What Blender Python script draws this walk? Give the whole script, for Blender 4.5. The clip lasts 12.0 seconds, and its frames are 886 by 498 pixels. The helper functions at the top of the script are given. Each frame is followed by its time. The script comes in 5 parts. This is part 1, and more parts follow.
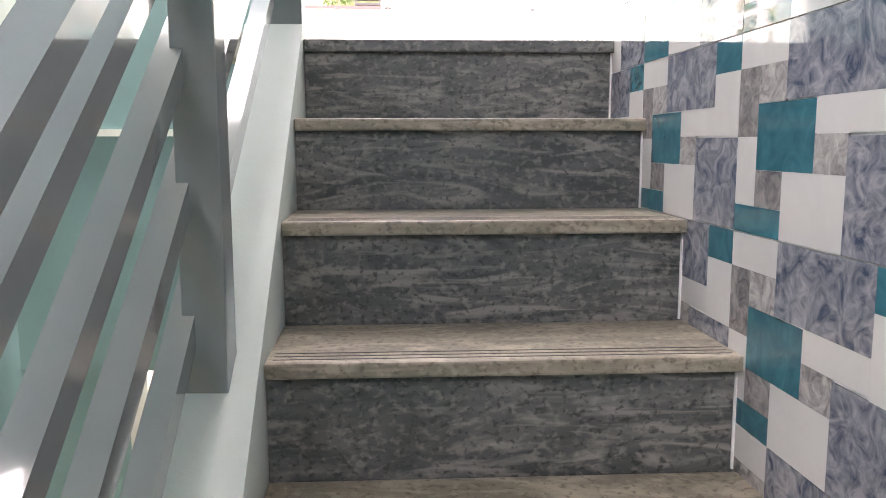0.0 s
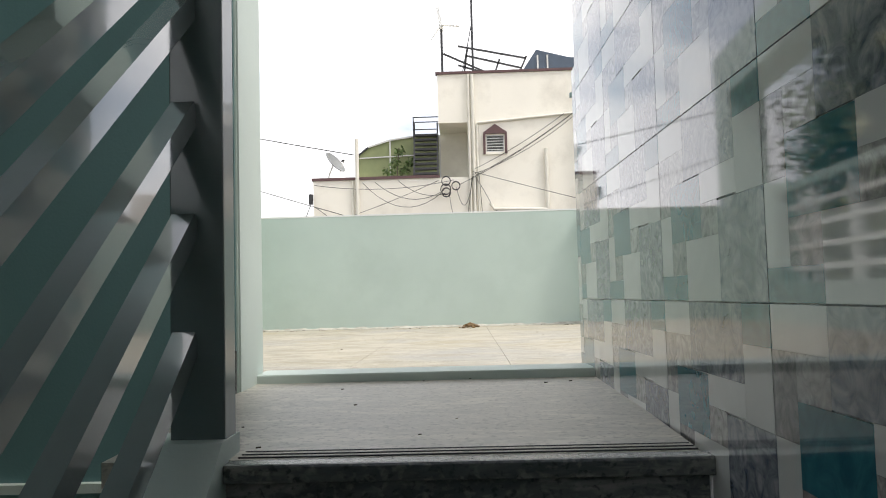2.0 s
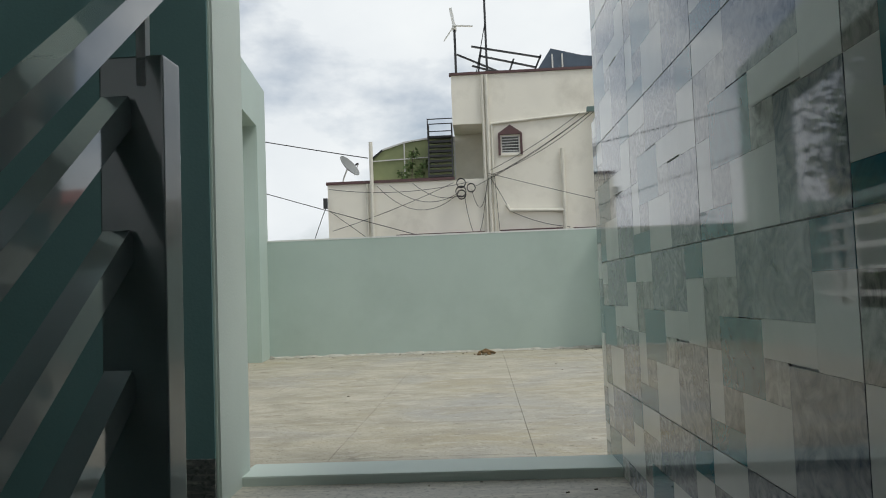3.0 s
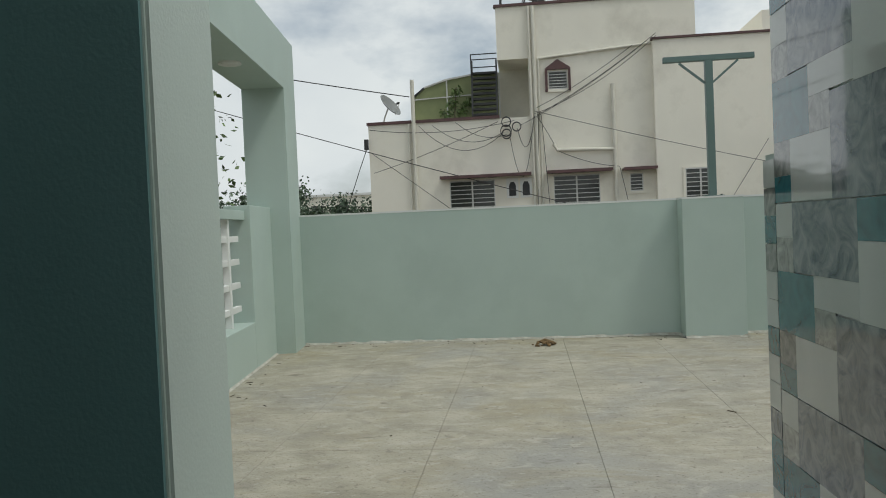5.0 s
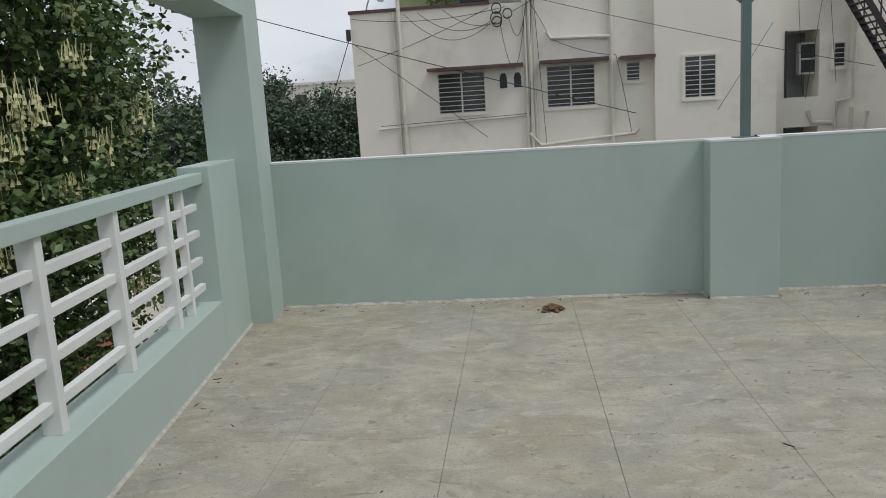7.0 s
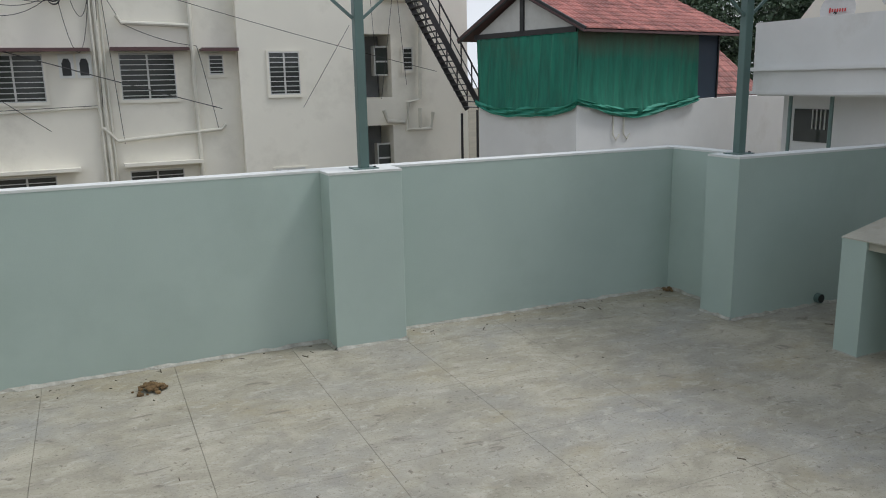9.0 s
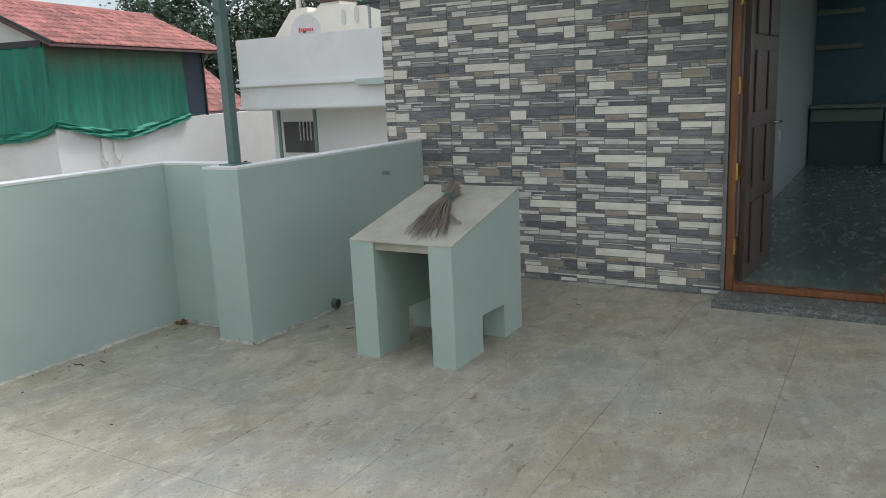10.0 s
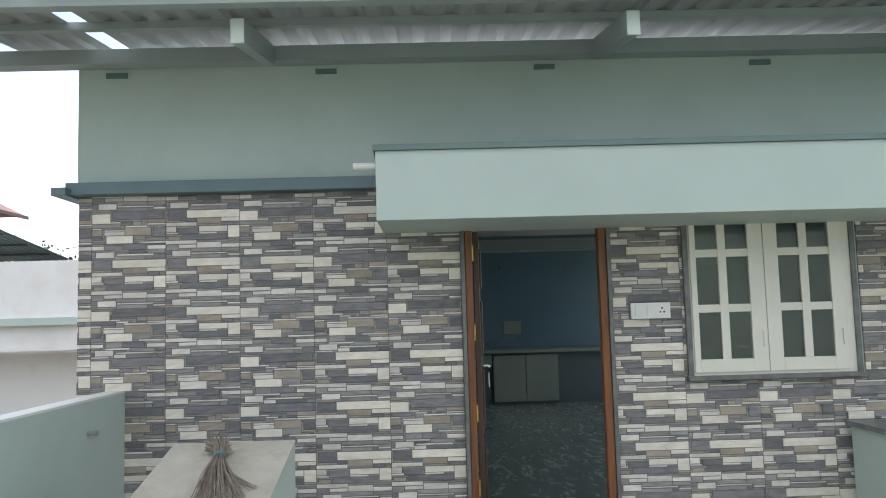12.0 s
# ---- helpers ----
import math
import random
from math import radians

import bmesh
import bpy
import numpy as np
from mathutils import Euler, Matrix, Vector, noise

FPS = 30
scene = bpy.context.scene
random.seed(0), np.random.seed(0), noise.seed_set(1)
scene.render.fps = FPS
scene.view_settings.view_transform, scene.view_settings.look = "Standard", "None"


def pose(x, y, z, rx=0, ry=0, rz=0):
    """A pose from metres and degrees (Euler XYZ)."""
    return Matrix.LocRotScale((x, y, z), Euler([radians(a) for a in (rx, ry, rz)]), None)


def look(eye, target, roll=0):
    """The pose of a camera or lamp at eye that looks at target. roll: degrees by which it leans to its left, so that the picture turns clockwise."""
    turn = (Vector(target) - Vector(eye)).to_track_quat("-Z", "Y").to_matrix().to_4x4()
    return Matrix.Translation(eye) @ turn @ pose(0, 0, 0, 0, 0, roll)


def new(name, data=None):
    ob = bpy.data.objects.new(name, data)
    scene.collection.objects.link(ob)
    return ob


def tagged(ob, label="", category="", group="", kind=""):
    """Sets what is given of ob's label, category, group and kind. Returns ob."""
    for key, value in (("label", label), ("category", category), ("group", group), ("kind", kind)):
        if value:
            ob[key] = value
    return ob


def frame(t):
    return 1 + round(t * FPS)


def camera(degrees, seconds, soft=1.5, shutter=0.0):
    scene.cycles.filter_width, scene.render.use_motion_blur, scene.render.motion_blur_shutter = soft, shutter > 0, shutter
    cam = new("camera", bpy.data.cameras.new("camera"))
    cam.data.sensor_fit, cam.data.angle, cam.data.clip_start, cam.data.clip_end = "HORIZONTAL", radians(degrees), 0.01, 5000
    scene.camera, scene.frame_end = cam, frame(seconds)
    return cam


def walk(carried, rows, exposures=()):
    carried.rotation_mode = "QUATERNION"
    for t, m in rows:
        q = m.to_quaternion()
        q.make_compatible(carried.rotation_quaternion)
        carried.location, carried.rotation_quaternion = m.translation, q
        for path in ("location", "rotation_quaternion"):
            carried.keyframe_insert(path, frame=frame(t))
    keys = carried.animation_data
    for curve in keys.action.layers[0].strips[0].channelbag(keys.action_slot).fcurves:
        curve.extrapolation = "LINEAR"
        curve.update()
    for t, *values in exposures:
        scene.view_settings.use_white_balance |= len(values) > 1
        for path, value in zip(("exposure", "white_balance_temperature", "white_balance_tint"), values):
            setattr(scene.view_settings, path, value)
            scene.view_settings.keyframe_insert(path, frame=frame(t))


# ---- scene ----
cam = camera(59.4, 12.0, soft=1.0)
EXPOSURES = [(0.0, 4.25, 7400, 30), (0.6, 3.8, 7450, 27), (1.0, 3.15, 7450, 24), (1.5, 2.1, 7600, 20), (2.0, 1.15, 6800, 12), (2.5, 0.42, 6550, 8), (4.5, 0.08, 6600, 4), (5.0, 0.0, 6550, 3), (6.0, 0.05, 6450, 7), (6.7, -0.02, 6350, 10),
             (8.5, 0.1, 6300, 9), (9.0, 0.12, 6250, 9), (9.6, 0.57, 6250, 8), (10.3, 0.82, 6400, 9), (11.0, 1.1, 6500, 11), (11.5, 1.15, 6500, 12), (12.0, 1.22, 6350, 11)]
PATH = [
    (0, (0.382, -0.171, -0.243), (0.486, 1.808, -0.512), -0.1),
    (0.5, (0.486, 0.132, -0.153), (0.403, 2.119, -0.359), -1.4),
    (1, (0.530, 0.305, 0.0), (0.386, 2.295, -0.136), -1.9),
    (1.5, (0.522, 0.455, 0.134), (0.433, 2.453, 0.112), -1.6),
    (2, (0.542, 0.597, 0.295), (0.487, 2.593, 0.414), -1.5),
    (2.5, (0.586, 0.795, 0.458), (0.506, 2.786, 0.621), -2.1),
    (2.7, (0.576, 0.797, 0.493), (0.481, 2.789, 0.642), -2.0),
    (4.3, (0.565, 1.415, 0.793), (0.435, 3.411, 0.786), -3.8),
    (4.5, (0.556, 1.456, 0.846), (0.379, 3.448, 0.849), -3.6),
    (5, (0.465, 1.62, 0.922), (0.251, 3.608, 0.867), -2.5),
    (5.5, (0.445, 1.773, 1.026), (0.254, 3.759, 0.888), -2.4),
    (6, (0.475, 1.981, 1.159), (0.246, 3.956, 0.949), -3.0),
    (6.5, (0.423, 2.167, 1.225), (0.184, 4.128, 0.914), -3.2),
    (6.7, (0.383, 2.255, 1.289), (0.158, 4.214, 0.953), -3.4),
    (8.5, (0.37, 3.098, 1.555), (0.682, 5.035, 1.166), -1.2),
    (9, (0.408, 3.33, 1.575), (1.21, 5.113, 1.154), -1.2),
    (9.5, (0.627, 3.591, 1.508), (1.937, 5.036, 1.068), -2.0),
    (10, (0.849, 3.735, 1.487), (2.536, 4.727, 1.074), -2.6),
    (10.5, (0.827, 4.084, 1.464), (2.716, 4.626, 1.096), -1.3),
    (11, (0.874, 4.425, 1.453), (2.823, 4.723, 1.118), -1.6),
    (11.5, (0.858, 4.729, 1.467), (2.842, 4.867, 1.255), -2.2),
    (12, (0.776, 4.928, 1.506), (2.768, 4.889, 1.683), -1.6),
]
walk(cam, [(t, look(e, a, r)) for t, e, a, r in PATH], EXPOSURES)

# ---- world, sun ----
world = bpy.data.worlds.new("world")
scene.world = world
world.use_nodes = True
wn, wl = world.node_tree.nodes, world.node_tree.links
wn.clear()
w_out = wn.new("ShaderNodeOutputWorld")
w_bg = wn.new("ShaderNodeBackground")
w_sky = wn.new("ShaderNodeTexSky")
w_sky.sky_type = 'NISHITA'
w_sky.sun_disc = False
w_sky.sun_elevation = radians(52)
w_sky.sun_rotation = radians(111)
w_sky.dust_density = 2.5
w_tc = wn.new("ShaderNodeTexCoord")
w_map = wn.new("ShaderNodeMapping")
w_map.inputs["Scale"].default_value = (1.0, 1.0, 1.9)
w_no = wn.new("ShaderNodeTexNoise")
w_no.inputs["Scale"].default_value = 2.6
w_no.inputs["Detail"].default_value = 7
w_no.inputs["Roughness"].default_value = 0.55
w_rmp = wn.new("ShaderNodeValToRGB")
w_rmp.color_ramp.elements[0].position = 0.34
w_rmp.color_ramp.elements[1].position = 0.53
w_no2 = wn.new("ShaderNodeTexNoise")
w_no2.inputs["Scale"].default_value = 5.0
w_no2.inputs["Detail"].default_value = 6
w_cl = wn.new("ShaderNodeMix")
w_cl.data_type = 'RGBA'
w_cl.inputs[6].default_value = (6.6, 7.0, 7.7, 1)
w_cl.inputs[7].default_value = (9.4, 9.5, 9.7, 1)
w_mix = wn.new("ShaderNodeMix")
w_mix.data_type = 'RGBA'
wl.new(w_tc.outputs["Generated"], w_map.inputs["Vector"])
wl.new(w_map.outputs[0], w_no.inputs["Vector"])
wl.new(w_map.outputs[0], w_no2.inputs["Vector"])
wl.new(w_no.outputs["Fac"], w_rmp.inputs["Fac"])
wl.new(w_no2.outputs["Fac"], w_cl.inputs[0])
wl.new(w_rmp.outputs["Color"], w_mix.inputs[0])
wl.new(w_sky.outputs["Color"], w_mix.inputs[6])
wl.new(w_cl.outputs[2], w_mix.inputs[7])
wl.new(w_mix.outputs[2], w_bg.inputs["Color"])
w_bg.inputs["Strength"].default_value = 0.09
wl.new(w_bg.outputs[0], w_out.inputs[0])

sun = new("sun", bpy.data.lights.new("sun", 'SUN'))
sun.data.energy = 1.4
sun.data.angle = radians(14)
sun.data.color = (1.0, 0.98, 0.95)
sun.matrix_world = look((0, 0, 40), (-23, 9, 0))


# ---- materials ----
def mat(name, c1, c2=None, scale=6.0, rough=0.6, bump=0.15, fine=60.0, stain=None, stain_scale=0.8, stain_at=(0.5, 0.7),
        metal=0.0, spec=0.5, coat=0.0, coat_ior=1.5, vary=0.0, island=False, stretch=(1, 1, 1), distort=0.0, rough_vary=0.08):
    m = bpy.data.materials.new(name)
    m.use_nodes = True
    n, l = m.node_tree.nodes, m.node_tree.links
    b = n["Principled BSDF"]
    c2 = c2 or tuple(c * 0.86 for c in c1)
    tc = n.new("ShaderNodeTexCoord")
    mp = n.new("ShaderNodeMapping")
    mp.inputs["Scale"].default_value = stretch
    l.new(tc.outputs["Object"], mp.inputs["Vector"])
    no = n.new("ShaderNodeTexNoise")
    no.inputs["Scale"].default_value = scale
    no.inputs["Detail"].default_value = 6
    no.inputs["Roughness"].default_value = 0.6
    no.inputs["Distortion"].default_value = distort
    l.new(mp.outputs[0], no.inputs["Vector"])
    rp = n.new("ShaderNodeValToRGB")
    rp.color_ramp.elements[0].position, rp.color_ramp.elements[1].position = 0.32, 0.68
    rp.color_ramp.elements[0].color, rp.color_ramp.elements[1].color = (*c2, 1), (*c1, 1)
    l.new(no.outputs["Fac"], rp.inputs["Fac"])
    col = rp.outputs["Color"]
    if stain:
        st = n.new("ShaderNodeTexNoise")
        st.inputs["Scale"].default_value = stain_scale
        st.inputs["Detail"].default_value = 8
        st.inputs["Roughness"].default_value = 0.65
        l.new(tc.outputs["Object"], st.inputs["Vector"])
        sr = n.new("ShaderNodeMapRange")
        sr.inputs["From Min"].default_value, sr.inputs["From Max"].default_value = stain_at
        l.new(st.outputs["Fac"], sr.inputs["Value"])
        mx = n.new("ShaderNodeMix")
        mx.data_type = 'RGBA'
        l.new(sr.outputs[0], mx.inputs[0])
        l.new(col, mx.inputs[6])
        mx.inputs[7].default_value = (*stain, 1)
        col = mx.outputs[2]
    if vary:
        if island:
            src = n.new("ShaderNodeNewGeometry").outputs["Random Per Island"]
        else:
            src = n.new("ShaderNodeObjectInfo").outputs["Random"]
        mr = n.new("ShaderNodeMapRange")
        mr.inputs["To Min"].default_value, mr.inputs["To Max"].default_value = 1 - vary, 1 + vary
        l.new(src, mr.inputs["Value"])
        hs = n.new("ShaderNodeHueSaturation")
        l.new(mr.outputs[0], hs.inputs["Value"])
        l.new(col, hs.inputs["Color"])
        col = hs.outputs["Color"]
    l.new(col, b.inputs["Base Color"])
    fn = n.new("ShaderNodeTexNoise")
    fn.inputs["Scale"].default_value = fine
    fn.inputs["Detail"].default_value = 4
    l.new(mp.outputs[0], fn.inputs["Vector"])
    rr = n.new("ShaderNodeMapRange")
    rr.inputs["To Min"].default_value, rr.inputs["To Max"].default_value = max(0.02, rough - rough_vary), min(1, rough + rough_vary)
    l.new(no.outputs["Fac"], rr.inputs["Value"])
    l.new(rr.outputs[0], b.inputs["Roughness"])
    if bump:
        bp = n.new("ShaderNodeBump")
        bp.inputs["Strength"].default_value = bump
        bp.inputs["Distance"].default_value = 0.01
        l.new(fn.outputs["Fac"], bp.inputs["Height"])
        l.new(bp.outputs[0], b.inputs["Normal"])
    b.inputs["Metallic"].default_value = metal
    b.inputs["Specular IOR Level"].default_value = spec
    b.inputs["Coat Weight"].default_value = coat
    b.inputs["Coat Roughness"].default_value = 0.04
    b.inputs["Coat IOR"].default_value = coat_ior
    return m


def veined(name, dark, mid, pale, rough):
    """Wavy veined granite with grains."""
    m = mat(name, mid, dark, 2.2, rough, 0.06, 180, stretch=(0.8, 2.2, 3.4), distort=3.5)
    n, l = m.node_tree.nodes, m.node_tree.links
    b = n["Principled BSDF"]
    col = b.inputs["Base Color"].links[0].from_socket
    tc = n.new("ShaderNodeTexCoord")
    for scale, stretch, lo, hi, c, amount in ((5.0, (0.7, 2.0, 3.6), 0.52, 0.66, pale, 0.8), (55.0, (1, 1, 1.3), 0.52, 0.68, pale, 0.55), (75.0, (1, 1, 1.2), 0.54, 0.66, tuple(k * 0.6 for k in dark), 0.7)):
        mp = n.new("ShaderNodeMapping")
        mp.inputs["Scale"].default_value = stretch
        mp.inputs["Location"].default_value = (scale * 0.3, 1.7, scale)
        l.new(tc.outputs["Object"], mp.inputs["Vector"])
        no = n.new("ShaderNodeTexNoise")
        no.inputs["Scale"].default_value = scale
        no.inputs["Detail"].default_value = 5
        no.inputs["Distortion"].default_value = 2.2 if scale < 20 else 0.3
        l.new(mp.outputs[0], no.inputs["Vector"])
        mr = n.new("ShaderNodeMapRange")
        mr.inputs["From Min"].default_value, mr.inputs["From Max"].default_value, mr.inputs["To Max"].default_value = lo, hi, amount
        l.new(no.outputs["Fac"], mr.inputs["Value"])
        mx = n.new("ShaderNodeMix")
        mx.data_type = 'RGBA'
        l.new(mr.outputs[0], mx.inputs[0])
        l.new(col, mx.inputs[6])
        mx.inputs[7].default_value = (*c, 1)
        col = mx.outputs[2]
    l.new(col, b.inputs["Base Color"])
    return m


def screed(name):
    """Trowelled cement screed: pale, with streaks, blue-grey patches and dark smears."""
    m = mat(name, (0.46, 0.428, 0.345), (0.29, 0.268, 0.208), 4.0, 0.72, 0.35, 70, stretch=(0.8, 1.15, 1), distort=0.8, vary=0.015)
    n, l = m.node_tree.nodes, m.node_tree.links
    b = n["Principled BSDF"]
    col = b.inputs["Base Color"].links[0].from_socket
    tc = n.new("ShaderNodeTexCoord")
    for scale, stretch, lo, hi, c, amount in ((0.9, (1, 1, 1), 0.48, 0.66, (0.31, 0.31, 0.30), 0.7), (1.6, (0.8, 1.2, 1), 0.52, 0.70, (0.33, 0.285, 0.18), 0.75), (5.0, (0.85, 1.15, 1), 0.53, 0.68, (0.29, 0.27, 0.225), 0.65), (11.0, (0.8, 1.25, 1), 0.54, 0.66, (0.50, 0.47, 0.40), 0.55),
                                              (9.0, (0.55, 1.5, 1), 0.62, 0.70, (0.17, 0.152, 0.12), 0.75), (17.0, (0.8, 1.4, 1), 0.62, 0.72, (0.52, 0.50, 0.44), 0.75), (34.0, (1, 1, 1), 0.61, 0.69, (0.14, 0.12, 0.09), 0.75), (80.0, (1, 1, 1), 0.56, 0.66, (0.19, 0.17, 0.13), 0.6), (55.0, (1, 1, 1), 0.62, 0.72, (0.56, 0.54, 0.48), 0.5)):
        mp = n.new("ShaderNodeMapping")
        mp.inputs["Scale"].default_value = stretch
        mp.inputs["Location"].default_value = (scale, -scale, 0)
        l.new(tc.outputs["Object"], mp.inputs["Vector"])
        no = n.new("ShaderNodeTexNoise")
        no.inputs["Scale"].default_value = scale
        no.inputs["Detail"].default_value = 7
        no.inputs["Roughness"].default_value = 0.62
        no.inputs["Distortion"].default_value = 0.7
        l.new(mp.outputs[0], no.inputs["Vector"])
        mr = n.new("ShaderNodeMapRange")
        mr.inputs["From Min"].default_value, mr.inputs["From Max"].default_value, mr.inputs["To Max"].default_value = lo, hi, amount
        l.new(no.outputs["Fac"], mr.inputs["Value"])
        mx = n.new("ShaderNodeMix")
        mx.data_type = 'RGBA'
        l.new(mr.outputs[0], mx.inputs[0])
        l.new(col, mx.inputs[6])
        mx.inputs[7].default_value = (*c, 1)
        col = mx.outputs[2]
    l.new(col, b.inputs["Base Color"])
    return m


MINT = mat("mint_paint", (0.455, 0.55, 0.505), (0.42, 0.51, 0.468), 1.6, 0.55, 0.08, 140, stain=(0.395, 0.48, 0.438), stain_scale=1.3, stain_at=(0.52, 0.8))
# mint of the stairwell walls with their deep shade put into the colour
STAIR_SHADE = mat("shaded_stair_mint", (0.14, 0.26, 0.265), (0.12, 0.228, 0.232), 1.5, 0.4, 0.08, 120)
CANOPY = mat("canopy_paint", (0.455, 0.545, 0.505), (0.42, 0.505, 0.468), 1.6, 0.55, 0.08, 140)
# pale paint of kerb and threshold; also stands for daylight on jamb and ledge
PALE_AND_LIT = mat("pale_and_lit_paint", (0.60, 0.685, 0.635), (0.55, 0.63, 0.585), 1.8, 0.55, 0.08, 140)
WHITE = mat("white_paint", (0.78, 0.79, 0.77), (0.7, 0.71, 0.69), 2.2, 0.5, 0.06, 120)
CREAM = mat("cream_facade", (0.84, 0.81, 0.715), (0.77, 0.74, 0.655), 0.35, 0.75, 0.05, 20, stain=(0.50, 0.47, 0.40), stain_scale=0.35, stain_at=(0.52, 0.85))
WHITE_FAR = mat("white_facade", (0.76, 0.76, 0.75), (0.68, 0.68, 0.67), 0.4, 0.75, 0.05, 20, stain=(0.52, 0.50, 0.46), stain_scale=0.4, stain_at=(0.55, 0.85))
MAROON = mat("maroon_coping", (0.115, 0.058, 0.058), (0.078, 0.042, 0.042), 3, 0.6, 0.1)
GRANITE = veined("green_granite", (0.055, 0.066, 0.065), (0.145, 0.155, 0.148), (0.285, 0.28, 0.26), 0.24)
LANDING = veined("dusty_landing", (0.33, 0.32, 0.275), (0.43, 0.41, 0.355), (0.53, 0.50, 0.42), 0.42)
STEP_STONE = veined("door_step_stone", (0.085, 0.095, 0.09), (0.17, 0.18, 0.17), (0.30, 0.30, 0.28), 0.45)
GRANITE_TOP = veined("dusty_granite_tread", (0.175, 0.165, 0.13), (0.32, 0.29, 0.22), (0.46, 0.41, 0.32), 0.5)
CONCRETE = screed("screed")
CONCRETE_EDGE = mat("screed_base", (0.29, 0.27, 0.23), (0.2, 0.185, 0.16), 4, 0.85, 0.2)
SCREED_SLAB = mat("raw_slab", (0.46, 0.44, 0.37), (0.36, 0.34, 0.28), 4, 0.75, 0.2, 80, stain=(0.3, 0.27, 0.21), stain_scale=3, stain_at=(0.52, 0.75))
STEEL_GREEN = mat("green_enamel_steel", (0.125, 0.195, 0.18), (0.105, 0.165, 0.155), 3, 0.35, 0.04, 60)
M_R = Matrix.Translation((0.095, 1.955, 0)) @ pose(0, 0, 0, 0, 0, -1.0) @ Matrix.Translation((-0.085, -1.955, 0))
STEEL_POST = mat("grey_enamel_post", (0.19, 0.235, 0.23), (0.16, 0.2, 0.195), 4, 0.22, 0.03, 40, coat=0.4)
STEEL_GREY = mat("grey_enamel_steel", (0.23, 0.265, 0.26), (0.2, 0.23, 0.225), 4, 0.12, 0.02, 40, coat=1.0, coat_ior=1.8, spec=0.8, rough_vary=0.05)
DARK = mat("black_iron", (0.03, 0.032, 0.035), (0.02, 0.02, 0.022), 4, 0.5, 0.05)
LEDGE_BLUE = mat("slate_blue_paint", (0.13, 0.20, 0.225), (0.11, 0.17, 0.19), 3, 0.4, 0.05, 60)
WOOD = mat("teak", (0.26, 0.105, 0.04), (0.14, 0.052, 0.02), 7, 0.4, 0.12, 50, stretch=(3, 3, 0.35), distort=0.8)
WOOD_DARK = mat("dark_teak", (0.085, 0.048, 0.034), (0.05, 0.028, 0.021), 7, 0.4, 0.12, 50, stretch=(3, 3, 0.35), distort=0.8)


# ---- mesh helpers ----
def box(bm, x0, x1, y0, y1, z0, z1, bevel=0.0):
    r = bmesh.ops.create_cube(bm, size=1)
    for v in r["verts"]:
        v.co = Vector((x0 + (v.co.x + 0.5) * (x1 - x0), y0 + (v.co.y + 0.5) * (y1 - y0), z0 + (v.co.z + 0.5) * (z1 - z0)))
    if bevel:
        es = list({e for v in r["verts"] for e in v.link_edges})
        bmesh.ops.bevel(bm, geom=es, offset=bevel, segments=2, affect='EDGES', profile=0.6)
    return bm


def boxes(*bs, bevel=0.0):
    bm = bmesh.new()
    for b in bs:
        box(bm, *b, bevel=bevel)
    return bm


def bar(bm, a, b, w, h=None, up=(0, 0, 1)):
    """A square bar from a to b, w wide and h high."""
    a, b = Vector(a), Vector(b)
    h = h or w
    d = (b - a).normalized()
    u = Vector(up)
    if abs(d.dot(u)) > 0.98:
        u = Vector((0, 1, 0))
    s = d.cross(u).normalized()
    u = s.cross(d).normalized()
    ring = [(-1, -1), (1, -1), (1, 1), (-1, 1)]
    va = [bm.verts.new(a + s * i * w / 2 + u * j * h / 2) for i, j in ring]
    vb = [bm.verts.new(b + s * i * w / 2 + u * j * h / 2) for i, j in ring]
    for k in range(4):
        bm.faces.new((va[k], va[(k + 1) % 4], vb[(k + 1) % 4], vb[k]))
    bm.faces.new(va[::-1])
    bm.faces.new(vb)
    return bm


def tube(bm, pts, r, sides=8, r_end=None):
    """A round tube along points."""
    pts = [Vector(p) for p in pts]
    rings = []
    for i, p in enumerate(pts):
        d = (pts[min(i + 1, len(pts) - 1)] - pts[max(i - 1, 0)]).normalized()
        u = Vector((0, 0, 1)) if abs(d.z) < 0.95 else Vector((0, 1, 0))
        s = d.cross(u).normalized()
        u = s.cross(d)
        k = r if r_end is None else r + (r_end - r) * i / (len(pts) - 1)
        rings.append([bm.verts.new(p + (s * math.cos(a) + u * math.sin(a)) * k) for a in (2 * math.pi * j / sides for j in range(sides))])
    for q, w in zip(rings, rings[1:]):
        for j in range(sides):
            bm.faces.new((q[j], q[(j + 1) % sides], w[(j + 1) % sides], w[j]))
    bm.faces.new(rings[0][::-1])
    bm.faces.new(rings[-1])
    return bm


def disc(bm, c, normal, r, depth, sides=20):
    c, nrm = Vector(c), Vector(normal).normalized()
    return tube(bm, [c - nrm * depth / 2, c + nrm * depth / 2], r, sides)


def prism(bm, outline, axis, a, b):
    """Extrudes an outline of 2D points along an axis from a to b."""
    def at(p, k):
        return {"x": (k, p[0], p[1]), "y": (p[0], k, p[1]), "z": (p[0], p[1], k)}[axis]
    va = [bm.verts.new(at(p, a)) for p in outline]
    vb = [bm.verts.new(at(p, b)) for p in outline]
    n = len(outline)
    bm.faces.new(va)
    bm.faces.new(vb[::-1])
    for i in range(n):
        bm.faces.new((va[i], vb[i], vb[(i + 1) % n], va[(i + 1) % n]))
    return bm


def mesh_of(name, bm, material):
    bmesh.ops.recalc_face_normals(bm, faces=bm.faces)
    me = bpy.data.meshes.new(name)
    bm.to_mesh(me)
    bm.free()
    me.materials.append(material)
    return me


